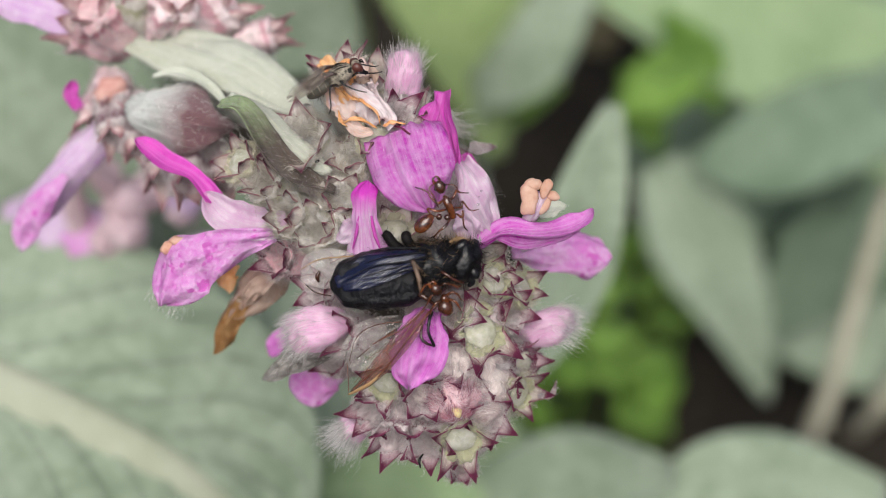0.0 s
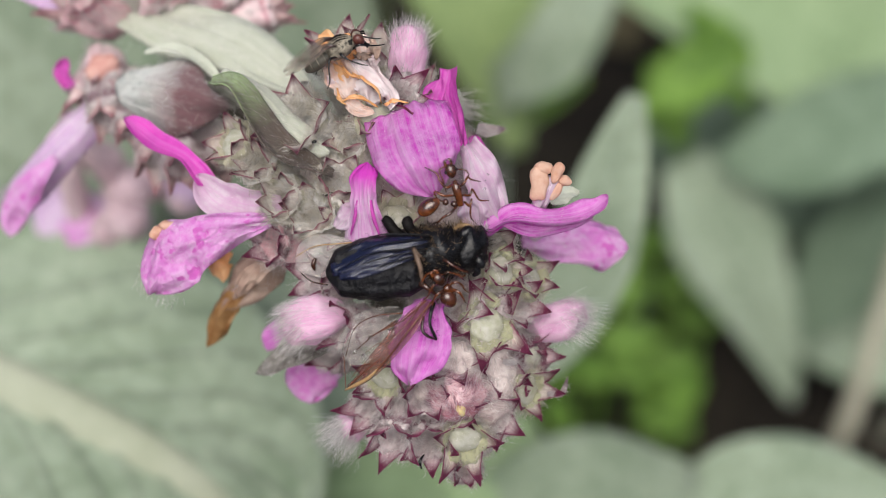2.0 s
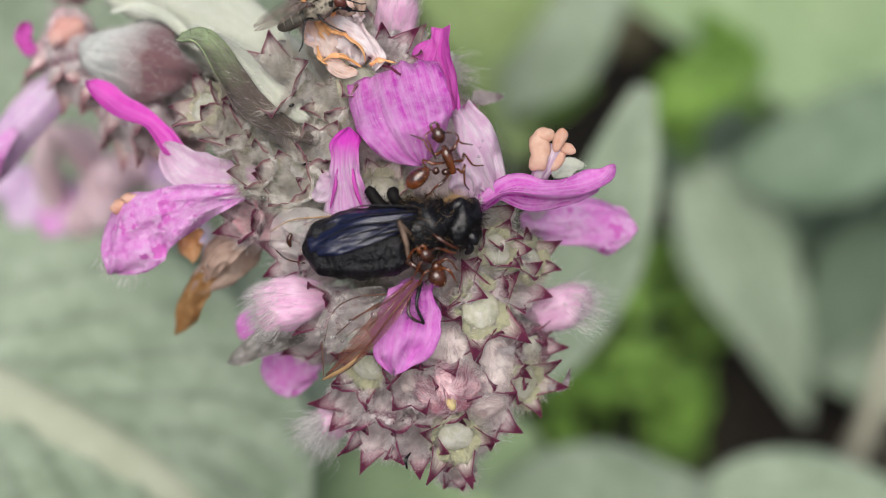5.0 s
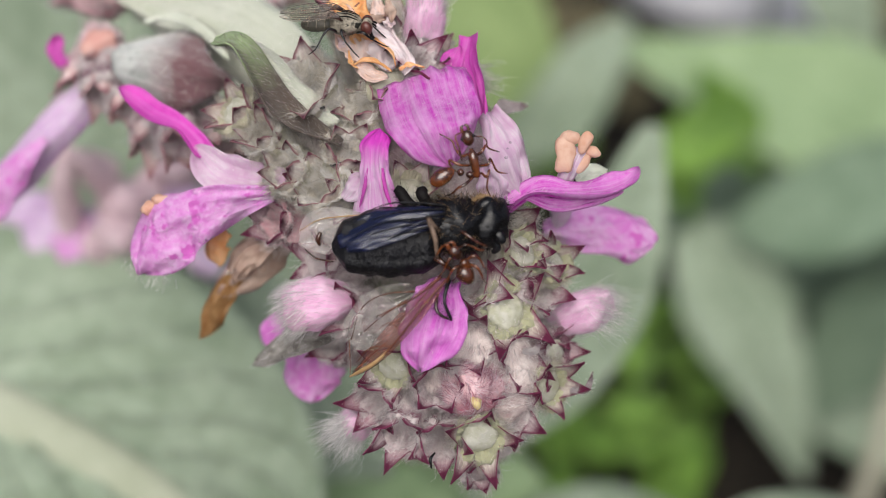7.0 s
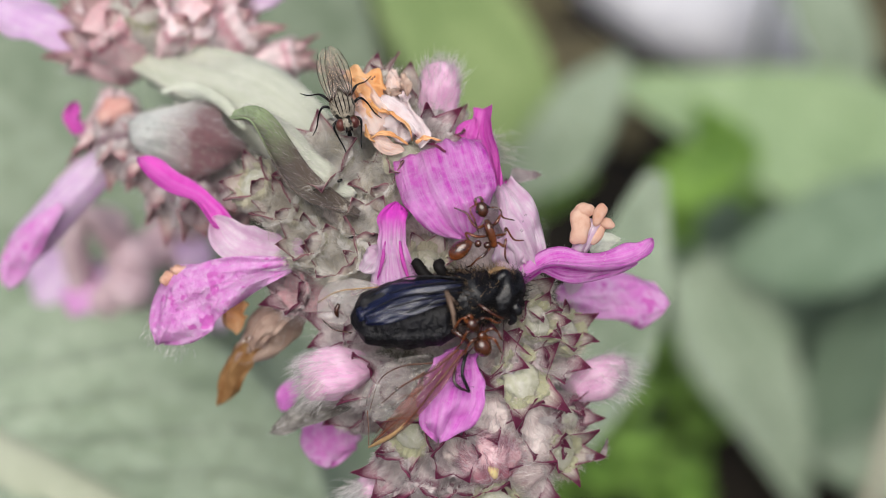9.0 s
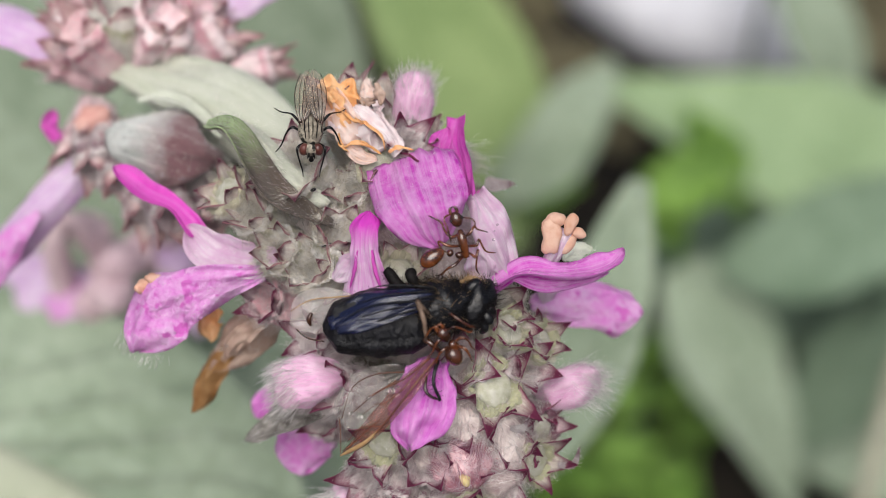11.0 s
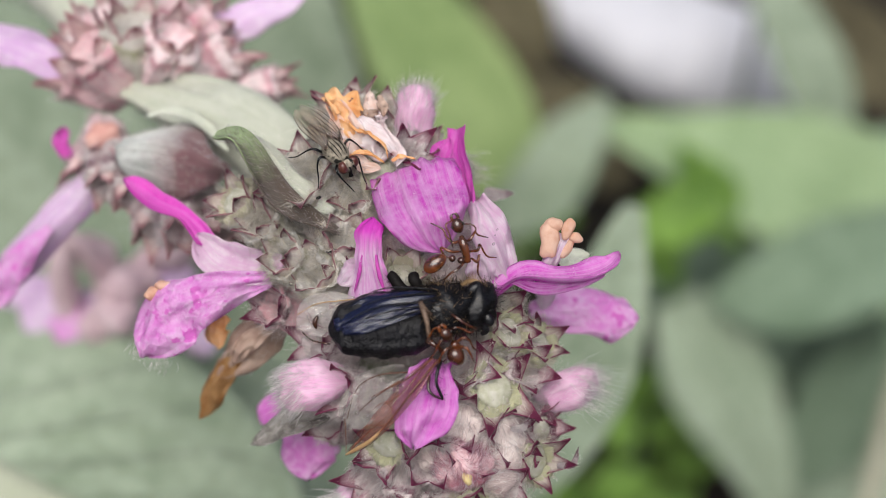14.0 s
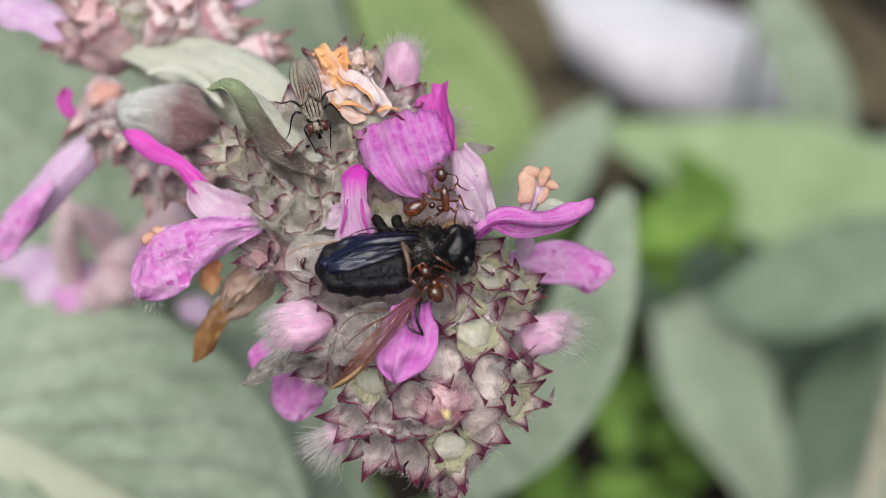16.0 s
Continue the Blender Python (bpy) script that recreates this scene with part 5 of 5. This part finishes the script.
    # legs
    LEGS = (([(-1.57, 2.66, 3.6), (-2.49, 3.34, 3.8), (-3.06, 4.14, 3.8), (-3.38, 4.39, 3.8)], [0.4, 0.45, 0.42, 0.26], BLACK_HAIR),
            ([(-0.76, 2.86, 3.8), (-1.28, 3.56, 4.2), (-1.52, 4.04, 4.2), (-1.28, 4.30, 4)], [0.38, 0.42, 0.44, 0.3], BLACK_HAIR),
            ([(-0.24, 1.29, 6), (-0.78, 1.80, 6.4), (-1.02, 2.19, 6.3), (-0.55, 0.82, 6.4), (-0.39, -0.59, 5.6)], [0.15, 0.2, 0.18, 0.2, 0.12], TAN_LEG),
            )
    MORE = (([(-0.55, -0.55, 5.4), (0.04, -0.95, 5.6), (0.63, -1.46, 5.2)], [0.22, 0.2, 0.12], DARK_RUST),
            ([(0.48, -2.14, 5), (0.24, -2.72, 5.6), (0.12, -3.69, 5.8), (0.55, -4.77, 5.6), (0.47, -4.93, 5.5)], [0.14, 0.14, 0.12, 0.12, 0.05], BLACK),
            ([(-0.36, -3.13, 5.2), (-0.47, -4.10, 5.6), (-0.08, -4.61, 5.6), (0.55, -4.89, 5.5)], [0.1, 0.12, 0.12, 0.06], DARK_RUST))
    for pts, rad, mat in LEGS + MORE:
        g = Geo().tube(pts, rad, 8, 16)
        lg = part("leg", g, mat, ob)
        hairy(g, lg, 30, 0.42, 0.012, (0, 0, 0), 0.4, BLACK_HAIR, name="bristles")
    # wings: two folded over the back, one out behind, two spread below
    for spine, wid, face, sd in (([(0.24, 2.72, 5.6), (-1.92, 2.46, 6.2), (-4.46, 1.92, 6.1), (-7.33, 0.63, 5.6)], [0.35, 0.85, 1.15, 0.55], (0.0, 0.55, 0.85), 3), ([(-0.16, 1.92, 6.1), (-2.42, 1.52, 6.45), (-4.64, 0.90, 6.4), (-6.75, 0.20, 5.9)], [0.25, 0.6, 0.85, 0.4], (0.0, 0.15, 1), 4)):
        w = part("wing", Geo().sheet(spine, wid, face, -0.2, 0.35, 0.03, 30, 17, sd, 0.15), WING_DARK, ob, "dark creased wing folded over the back")
        lane, wide = spline(spine, 12), profile(wid, 12)
        for q, stop in ((0.95, 12), (0.3, 9), (-0.5, 7)):
            run = [lane[i] + np.array([0.0, q * wide[i], 0.12 - 0.35 * max(0.0, q) * wide[i] * face[1]]) for i in range(0, stop, 2)]
            part("wing_vein", Geo().tube(run, [0.10, 0.08, 0.05, 0.03], 6, 14), BLUE_BLACK, w)
    g = Geo().sheet([(-5.83, 1.99, 3.2), (-7.59, 1.67, 2.6), (-9.18, 1.19, 2.2), (-10.46, 0.37, 1.8)], [0.7, 1.5, 1.7, 0.9], (0, 0.1, 1), -0.1, 0.5, 0.03, 18, 13, 5, 0, 0, 0.3)
    w = part("wing", g, WING_PALE, ob, "pale clear wing behind the abdomen")
    part("wing_vein", Geo().tube([(-5.20, 2.54, 3.6), (-7.07, 2.40, 3), (-8.95, 2.17, 2.4), (-10.43, 1.36, 2)], [0.05, 0.05, 0.04, 0.03], 6, 12), STRAW, w, "straw-coloured wing vein")
    part("wing_vein", Geo().tube([(-8.80, 1.26, 2.7), (-9.01, 0.78, 2.6), (-8.90, 0.29, 2.5)], [0.12, 0.2, 0.08], 6, 8), DARK_RUST, w)
    part("wing_vein", Geo().tube([(-10.02, 0.04, 2), (-9.18, -0.61, 2.2), (-7.91, -0.86, 2.6)], [0.05, 0.07, 0.06], 6, 8), DARK_RUST, w)
    g = Geo().sheet([(0.04, -1.95, 4.8), (-1.54, -3.82, 5.6), (-3.32, -5.88, 5.4), (-4.95, -7.71, 4.4), (-6.47, -8.93, 3.4)], [0.4, 0.75, 0.8, 0.55, 0.2], (-0.25, 0.1, 1), -0.1, 0.6, 0.03, 18, 9, 7)
    w = part("wing", g, WING_BROWN, ob, "amber-brown wing hanging below the body")
    part("wing_edge", Geo().tube([(-3.79, -6.99, 5.4), (-4.73, -7.90, 4.9), (-5.77, -8.57, 4.2), (-6.66, -9.08, 3.5)], [0.06, 0.14, 0.16, 0.07], 8, 14, 0.5), STRAW, w, "straw-coloured folded wing tip")
    for pts, r in (([(0.44, -1.86, 5.2), (-1.25, -3.80, 6), (-2.99, -6.05, 5.8), (-4.73, -7.91, 4.8), (-6.66, -9.04, 3.5)], [0.2, 0.2, 0.16, 0.2, 0.12]), ([(-0.16, -1.94, 5.2), (-1.92, -3.30, 5.9), (-3.51, -4.10, 5.6), (-4.59, -4.71, 5.2)], [0.22, 0.16, 0.12, 0.06]),
                   ([(-0.55, -2.33, 5.3), (-2.20, -4.20, 6), (-3.69, -5.27, 5.8)], [0.12, 0.1, 0.06]), ([(-2.83, -5.85, 5.9), (-3.69, -5.07, 5.8), (-4.91, -5.90, 5.2)], [0.09, 0.08, 0.05]), ([(-3.71, -6.75, 5.4), (-5.12, -6.91, 4.9), (-6.09, -7.97, 4.2)], [0.1, 0.1, 0.06]), ([(-6.20, -8.61, 3.8), (-5.13, -7.52, 4.8), (-3.70, -6.26, 5.6)], [0.16, 0.14, 0.08])):
        part("wing_vein", Geo().tube(pts, [0.4 * q for q in r], 6, 16), AMBER, w, "amber wing vein")
    g = Geo().sheet([(-1.96, -2.96, 4.2), (-3.76, -3.96, 4.2), (-5.40, -5.20, 3.6), (-6.59, -6.88, 2.8)], [0.5, 1.5, 1.9, 0.9], (-0.1, 0.2, 1), -0.1, 1.7, 0.03, 26, 19, 9, 0.2)
    w = part("wing", g, WING_CLEAR, ob, "clear crumpled hind wing")
    for pts in ([(-1.96, -2.95, 4.5), (-4.15, -3.15, 4.5), (-5.79, -4.18, 3.9), (-6.57, -6.45, 3.1)], [(-2.55, -3.55, 4.6), (-4.36, -4.75, 4.4), (-5.81, -6.01, 3.6)], [(-6.73, -6.45, 3.1), (-6.64, -8.06, 3.2), (-6.64, -8.94, 3.3)]):
        part("wing_vein", Geo().tube(pts, [0.045, 0.04, 0.035, 0.03], 6, 12), AMBER, w, "amber wing vein")
    return ob


the_bee = bee()
cam.data.dof.use_dof = True
cam.data.dof.focus_object = the_bee
cam.data.dof.aperture_fstop = 15


def ant(spot, head, neck, waist, tail, gaster_axis, legs, antennae, label, gr=0.6, shell=None):
    ob = thing("ant", spot, label, "ant", "ants on the bee")
    h = np.array(head, float)
    away = unit(h - np.array(neck))
    g = Geo().blob(h, away * 0.58, 0.47, 0.42, (0, 0, 1), 18, 14)
    hd = part("head", g, DARK_RUST, ob)
    side = unit(np.cross(away, (0, 0, 1)))
    for k in (1, -1):
        part("eye", Geo().blob(h + side * 0.42 * k + np.array([0, 0, 0.28]), away * 0.13, 0.11, 0.11, (0, 0, 1), 10, 8), BLACK, hd)
        part("mandible", Geo().tube([h + away * 0.5 + side * 0.25 * k, h + away * 0.85 + side * 0.2 * k, h + away * 0.95], [0.13, 0.11, 0.04], 7, 8), RUST, hd)
    for pts in antennae:
        part("antenna", Geo().tube(pts, [0.055, 0.06, 0.06, 0.08, 0.04], 7, 14), RUST, hd)
    part("thorax", Geo().tube([neck, 0.6 * np.array(neck) + 0.4 * np.array(waist) + np.array([0, 0, 0.15]), waist], [0.15, 0.36, 0.33, 0.24], 12, 14), RUST, ob)
    mid = 0.5 * (np.array(waist) + np.array(tail))
    p0, p1 = np.array(waist), np.array(tail) + np.array(gaster_axis) * 0.9
    part("waist_node", Geo().blob(p0 + (p1 - p0) * 0.3, unit(p1 - p0) * 0.3, 0.26, 0.3), DARK_RUST, ob)
    part("waist_node", Geo().blob(p0 + (p1 - p0) * 0.68, unit(p1 - p0) * 0.26, 0.28, 0.3), DARK_RUST, ob)
    g = Geo().blob(tail, gaster_axis, gr, gr * 0.95, (0, 0, 1), 22, 16, 0, 1, 0.1)
    ga = part("gaster", g, shell or RUST, ob, "glossy red-brown abdomen")
    hairy(g, ga, 5, 0.3, 0.01, (0, 0, 0), 0.3, TAWNY, name="bristles")
    for pts in legs:
        part("leg", Geo().tube(pts, [0.09, 0.12, 0.08, 0.07, 0.04], 7, 16), RUST, ob)
    return ob


ant_up = ant((2.17, 6.08, 3.8), (1.74, 7.82, 5.4), (1.98, 7.09, 5.2), (2.43, 5.13, 4.8), (-0.04, 5.12, 5), (0.82, 0.52, 0.1), [
    [(1.90, 6.78, 5), (1.34, 6.56, 5.4), (0.87, 7.09, 5.2), (0.63, 7.66, 5), (-0.24, 8.15, 4.8)],
    [(2.30, 6.59, 5), (2.69, 6.83, 5.4), (3.01, 7.32, 5.2), (3.25, 7.10, 5), (3.99, 6.90, 4.6)],
    [(1.91, 5.92, 4.9), (1.11, 5.96, 5.4), (0.44, 6.29, 5.2), (0.63, 5.75, 5), (1.12, 5.42, 4.6)],
    [(2.62, 5.92, 4.9), (3.15, 5.95, 5.6), (3.32, 6.36, 5.4), (3.82, 5.53, 4.8), (4.57, 5.41, 4.2)],
    [(2.70, 5.41, 4.8), (3.08, 5.10, 5.3), (3.25, 5.58, 5.2), (3.10, 4.41, 4.8), (3.36, 3.84, 4.2)],
    [(2.15, 5.13, 4.8), (1.58, 4.59, 5.3), (1.03, 4.31, 5.2), (0.64, 3.94, 4.8), (0.24, 3.84, 4.4)],
], [[(1.42, 8.23, 5.6), (0.86, 7.89, 5.9), (1.10, 7.19, 5.8), (1.22, 6.66, 5.6), (1.34, 6.19, 5.5)], [(2.21, 7.92, 5.6), (2.83, 7.82, 5.8), (3.07, 7.45, 5.6), (2.84, 7.07, 5.4), (2.61, 6.76, 5.3)]],
    "red-brown ant climbing over the dead bee, gaster curled aside")
ant_low = ant((1.43, -1.15, 4.8), (0.86, -0.20, 6.4), (1.22, -0.75, 6), (1.90, -1.22, 5.4), (1.58, -1.77, 5.6), (0.42, -0.6, -0.2), [
    [(1.10, -0.67, 6), (0.55, -0.55, 6.4), (0.23, -1.06, 6.2), (0.00, -1.54, 5.6), (-0.36, -1.94, 5)],
    [(1.49, -0.83, 5.8), (2.11, -0.43, 6.3), (2.59, -0.67, 6), (2.84, -1.15, 5.4), (3.27, -1.47, 4.6)],
    [(1.65, -1.06, 5.6), (2.27, -1.13, 6.2), (2.67, -1.69, 5.8), (2.85, -2.10, 5.2), (3.12, -2.36, 4.4)],
    [(1.34, -1.06, 5.8), (0.78, -1.29, 6.2), (0.47, -1.77, 5.8), (0.32, -2.25, 5.4), (0.08, -2.58, 5)],
], [[(0.62, 0.04, 6.5), (0.31, 0.35, 6.8), (-0.08, 0.19, 6.6), (-0.31, -0.20, 6.3), (-0.47, -0.43, 6.1)], [(1.09, 0.12, 6.5), (1.55, 0.35, 6.8), (2.11, 0.20, 6.4), (2.59, -0.04, 6), (2.91, 0.04, 5.8)]],
    "red-brown ant tugging at the side of the dead bee", 0.62, DARK_RUST)


def fly():
    """Built along +x with its back up; the rows below carry it."""
    ob = new("fly")
    ob.empty_display_size = 0.002
    tagged(ob, "grey bristly fly with smoky veined wings walking on the flowers", "fly")
    HOME[ob] = (Matrix.Scale(0.00110, 4), Vector((0, 0, 0)))
    g = Geo().blob((0, 0, 0), (1.15, 0, 0), 0.86, 0.78, (0, 0, 1), 20, 14, 0.05, 1.2)
    th = part("thorax", g, FLY_GREY, ob, "grey thorax with dark stripes and bristles")
    hairy(g, th, 4, 0.5, 0.014, (-0.4, 0, 0.4), 0.3, BLACK_HAIR, name="bristles")
    for y in (-0.42, -0.14, 0.14, 0.42):
        part("stripe", Geo().tube([(0.85, y * 0.8, 0.52 - 0.1 * abs(y)), (0.2, y, 0.80 - 0.35 * y * y), (-0.6, y, 0.70 - 0.3 * y * y)], [0.02, 0.04, 0.02], 6, 10), BLACK_HAIR, th)
    g = Geo().blob((-1.75, 0, -0.15), (-1.2, 0, -0.15), 0.58, 0.52, (0, 0, 1), 18, 14, 0.04, 1.5)
    ab = part("abdomen", g, FLY_BELLY, ob, "banded grey-black abdomen")
    hairy(g, ab, 6, 0.3, 0.011, (-0.6, 0, 0), 0.3, BLACK_HAIR, name="bristles")
    for x in (-1.3, -1.85, -2.4):
        r = math.sqrt(max(0.05, 1 - ((x + 1.75) / 1.2) ** 2))
        c = [(x, 0.59 * r * math.sin(q), -0.15 + 0.53 * r * math.cos(q)) for q in np.linspace(-1.6, 1.6, 9)]
        part("band", Geo().tube(c, [0.03, 0.05, 0.03], 6, 12), FLY_GREY, ab)
    hd = part("head", Geo().blob((1.42, 0, -0.05), (0.4, 0, 0), 0.62, 0.55, (0, 0, 1), 16, 12), FLY_GREY, ob)
    for y in (-0.46, 0.46):
        part("eye", Geo().blob((1.42, y, 0.02), (0.36, y * 0.25, 0.1), 0.34, 0.47, (0, 0, 1), 16, 12), FLY_EYE, hd, "large red-brown compound eye")
        part("antenna", Geo().tube([(1.75, y * 0.3, 0.2), (1.95, y * 0.4, 0.15), (2.05, y * 0.5, 0.0)], [0.06, 0.07, 0.03], 6, 8), BLACK_HAIR, hd)
    part("proboscis", Geo().tube([(1.6, 0, -0.4), (1.72, 0, -0.75), (1.8, 0, -0.95)], [0.16, 0.12, 0.18], 8, 8), BLACK_HAIR, hd)
    for k in (1, -1):
        pts = [(-0.1, 0.62 * k, 0.55), (-0.9, 0.50 * k, 0.84 + 0.04 * k), (-2.4, 0.36 * k, 0.66 + 0.04 * k), (-4.3, 0.24 * k, 0.35 + 0.04 * k)]
        g = Geo().sheet(pts, [0.12, 0.34, 0.62, 0.68, 0.30], (0, 0.12 * k, 1), -0.06, 0.1, 0.02, 20, 9, k, 0, 0, 0.18)
        w = part("wing", g, WING, ob, "smoky transparent wing with dark veins")
        lane = spline(pts, 18)
        wid = profile([0.12, 0.34, 0.62, 0.68, 0.30], 18)
        for q, a, b in ((1.0, 0, 18), (0.55, 1, 17), (0.15, 1, 17), (-0.3, 1, 15), (-0.7, 2, 12), (-1.0, 1, 18)):
            run = [lane[i] + np.array([0, q * wid[i] * k, 0.03]) for i in range(a, b, 2)]
            part("wing_vein", Geo().tube(run, [0.034, 0.026, 0.018], 5, 12), DARK_RUST, w)
        for i, q0, q1 in ((9, 0.15, -0.3), (12, -0.3, 0.15)):
            part("wing_vein", Geo().tube([lane[i] + np.array([0, q0 * wid[i] * k, 0.03]), lane[i] + np.array([0, q1 * wid[i] * k, 0.03])], [0.02, 0.02], 5, 4), DARK_RUST, w)
        for way in (((0.75, 0.4, -0.4), (1.25, 0.9, -0.1), (1.75, 0.85, -0.5), (2.5, 0.6, -1.05), (2.9, 0.55, -1.2)),
                    ((0.1, 0.5, -0.4), (-0.15, 1.2, 0.1), (0.1, 1.65, -0.3), (0.7, 2.0, -0.9), (1.15, 2.4, -1.1)),
                    ((-0.35, 0.5, -0.4), (-0.95, 1.1, 0.1), (-1.35, 1.45, -0.3), (-1.7, 2.0, -0.9), (-2.1, 2.5, -1.1))):
            g = Geo().tube([(x, y * k, z) for x, y, z in way], [0.08, 0.095, 0.06, 0.048, 0.03], 7, 20)
            lg = part("leg", g, BLACK, ob, "thin black leg")
            hairy(g, lg, 8, 0.22, 0.009, (0, 0, 0), 0.3, BLACK_HAIR, name="bristles")
    return ob


the_fly = fly()

# small loose things on the flowers
single("speck", Geo().tube([(-8.19, 6.20, 1.4), (-7.66, 6.26, 1.7), (-7.10, 6.15, 1.6)], [0.12, 0.2, 0.14], 8, 8), BLACK, "small black crumb lying on the woolly calyx", "crumb", "crumbs")
single("speck", Geo().blob((-8.83, 10.40, 1.2), (0.2, 0.08, 0), 0.13, 0.12, (0, 0, 1), 10, 8, 0.2, 3), BLACK, "tiny black crumb caught in the wool", "crumb", "crumbs")
single("thread", Geo().tube([(-0.58, -14.88, 1.2), (-0.91, -15.31, 1.6), (-0.83, -16.00, 1.4)], [0.06, 0.13, 0.06], 8, 10), BLACK, "short curved black fibre hanging from a calyx", "fibre")
rg = random.Random(3)
for q, r in (((-2.81, -4.14, 6.4), 0.38), ((-2.42, -3.86, 6.4), 0.22), ((-5.75, -5.95, 4.4), 0.3), ((-5.14, -6.18, 4.6), 0.26), ((-4.51, -4.71, 5.2), 0.3), ((-10.99, 3.79, 0.8), 0.3), ((4.78, 7.63, 4), 0.16), ((4.49, 6.53, 4.2), 0.2), ((4.57, 7.17, 4.2), 0.12), ((-16.62, -1.80, -4), 0.3), ((-16.18, -1.53, -4), 0.24)):
    single("water_droplet", Geo().blob(q, (0.6 * r, 0, 0), r * 0.55, r * 0.4, (0, 0, 1), 14, 10), WATER, "tiny clear water droplet on the flower", "droplet", "droplets")


# ---------------------------------------------------------------- what walks
# millimetres aside and up in the plan, and degrees of turn, by which the ant shifts
ANT_ROWS = [
    (0, -0.12, 0.33, 8.8),
    (0.5, 0.21, 0.22, 7.1),
    (1, 0.22, 0.27, 5.9),
    (1.5, 0.06, 0.25, 4.7),
    (2, 0.21, 0.16, 1.1),
    (2.5, 0.15, 0.02, -1.2),
    (3, 0.16, 0.09, 1.5),
    (3.5, 0.24, 0.22, 2.0),
    (6, 0.11, 0.25, 8.8),
    (6.5, 0.06, 0.11, 3.1),
    (7, 0.00, 0.00, 0.0),
    (7.5, -0.08, 0.02, 3.0),
    (8, -0.07, 0.07, 4.1),
    (8.5, -0.11, 0.11, 5.3),
    (9, -0.01, 0.20, 4.6),
    (9.5, 0.12, 0.27, 5.7),
    (12, 0.04, -0.10, -1.7),
    (12.5, 0.04, -0.21, -0.9),
    (13, 0.06, -0.14, 0.2),
    (13.5, 0.12, 0.06, 3.5),
    (14, 0.10, 0.02, 2.0),
    (14.5, 0.09, -0.05, -1.5),
    (15, 0.08, -0.04, -0.0),
    (15.5, 0.11, -0.16, -1.6),
    (16, 0.09, -0.36, -5.7),
]
FLY_ROWS = [
    (0, -0.00662, 0.01041, 0.33423, -16.6, -19.4, 20.6),
    (0.5, -0.00662, 0.01066, 0.33447, -16.6, -19.4, 20.6),
    (1.5, -0.00633, 0.01046, 0.33428, -16.6, -19.4, 20.6),
    (2.5, -0.00669, 0.01064, 0.33446, -16.6, -19.4, 20.6),
    (3.5, -0.00649, 0.01010, 0.33392, -14.8, -17.4, 18.2),
    (6, -0.00669, 0.01021, 0.33403, -11.8, -14.0, 14.4),
    (6.5, -0.00612, 0.01016, 0.33398, -11.1, -11.2, 11.5),
    (7, -0.00703, 0.00963, 0.33344, -7.1, 2.8, -2.8),
    (7.5, -0.00745, 0.00952, 0.33333, -5.5, 7.8, -7.8),
    (8, -0.00822, 0.00955, 0.33295, 7.0, 23.1, -58.5),
    (8.5, -0.00873, 0.00940, 0.33279, 6.0, 26.0, -67.5),
    (9, -0.00854, 0.00952, 0.33292, 7.5, 27.2, -72.7),
    (9.5, -0.00875, 0.00910, 0.33249, 2.8, 28.3, -79.1),
    (12, -0.00900, 0.00870, 0.33209, -5.2, 29.0, -90.0),
    (12.5, -0.00919, 0.00871, 0.33211, -6.0, 29.0, -91.1),
    (13, -0.00890, 0.00874, 0.33214, -6.0, 29.0, -91.1),
    (13.5, -0.00919, 0.00883, 0.33223, -6.0, 29.0, -91.1),
    (14, -0.00745, 0.00810, 0.33150, 9.1, 18.0, -47.4),
    (14.5, -0.00742, 0.00819, 0.33159, 9.6, 17.6, -46.6),
    (15, -0.00810, 0.00840, 0.33180, 12.1, 22.0, -55.6),
    (15.5, -0.00904, 0.00782, 0.33122, 9.7, 26.6, -69.5),
    (16, -0.00831, 0.00758, 0.33097, 8.2, 27.0, -71.6),
]


def motions():
    axis = (PLANT.to_3x3() @ Vector((0, 0, 1))).normalized()
    home = ant_up.location.copy()
    walk(ant_up, [(t, Matrix.Translation(home + PLANT.to_3x3() @ Vector((x, y, 0))) @ Matrix.Rotation(radians(a), 4, axis)) for t, x, y, a in ANT_ROWS])
    walk(the_fly, [(t, pose(x, y, z, rx, ry, rz)) for t, x, y, z, rx, ry, rz in FLY_ROWS])


motions()
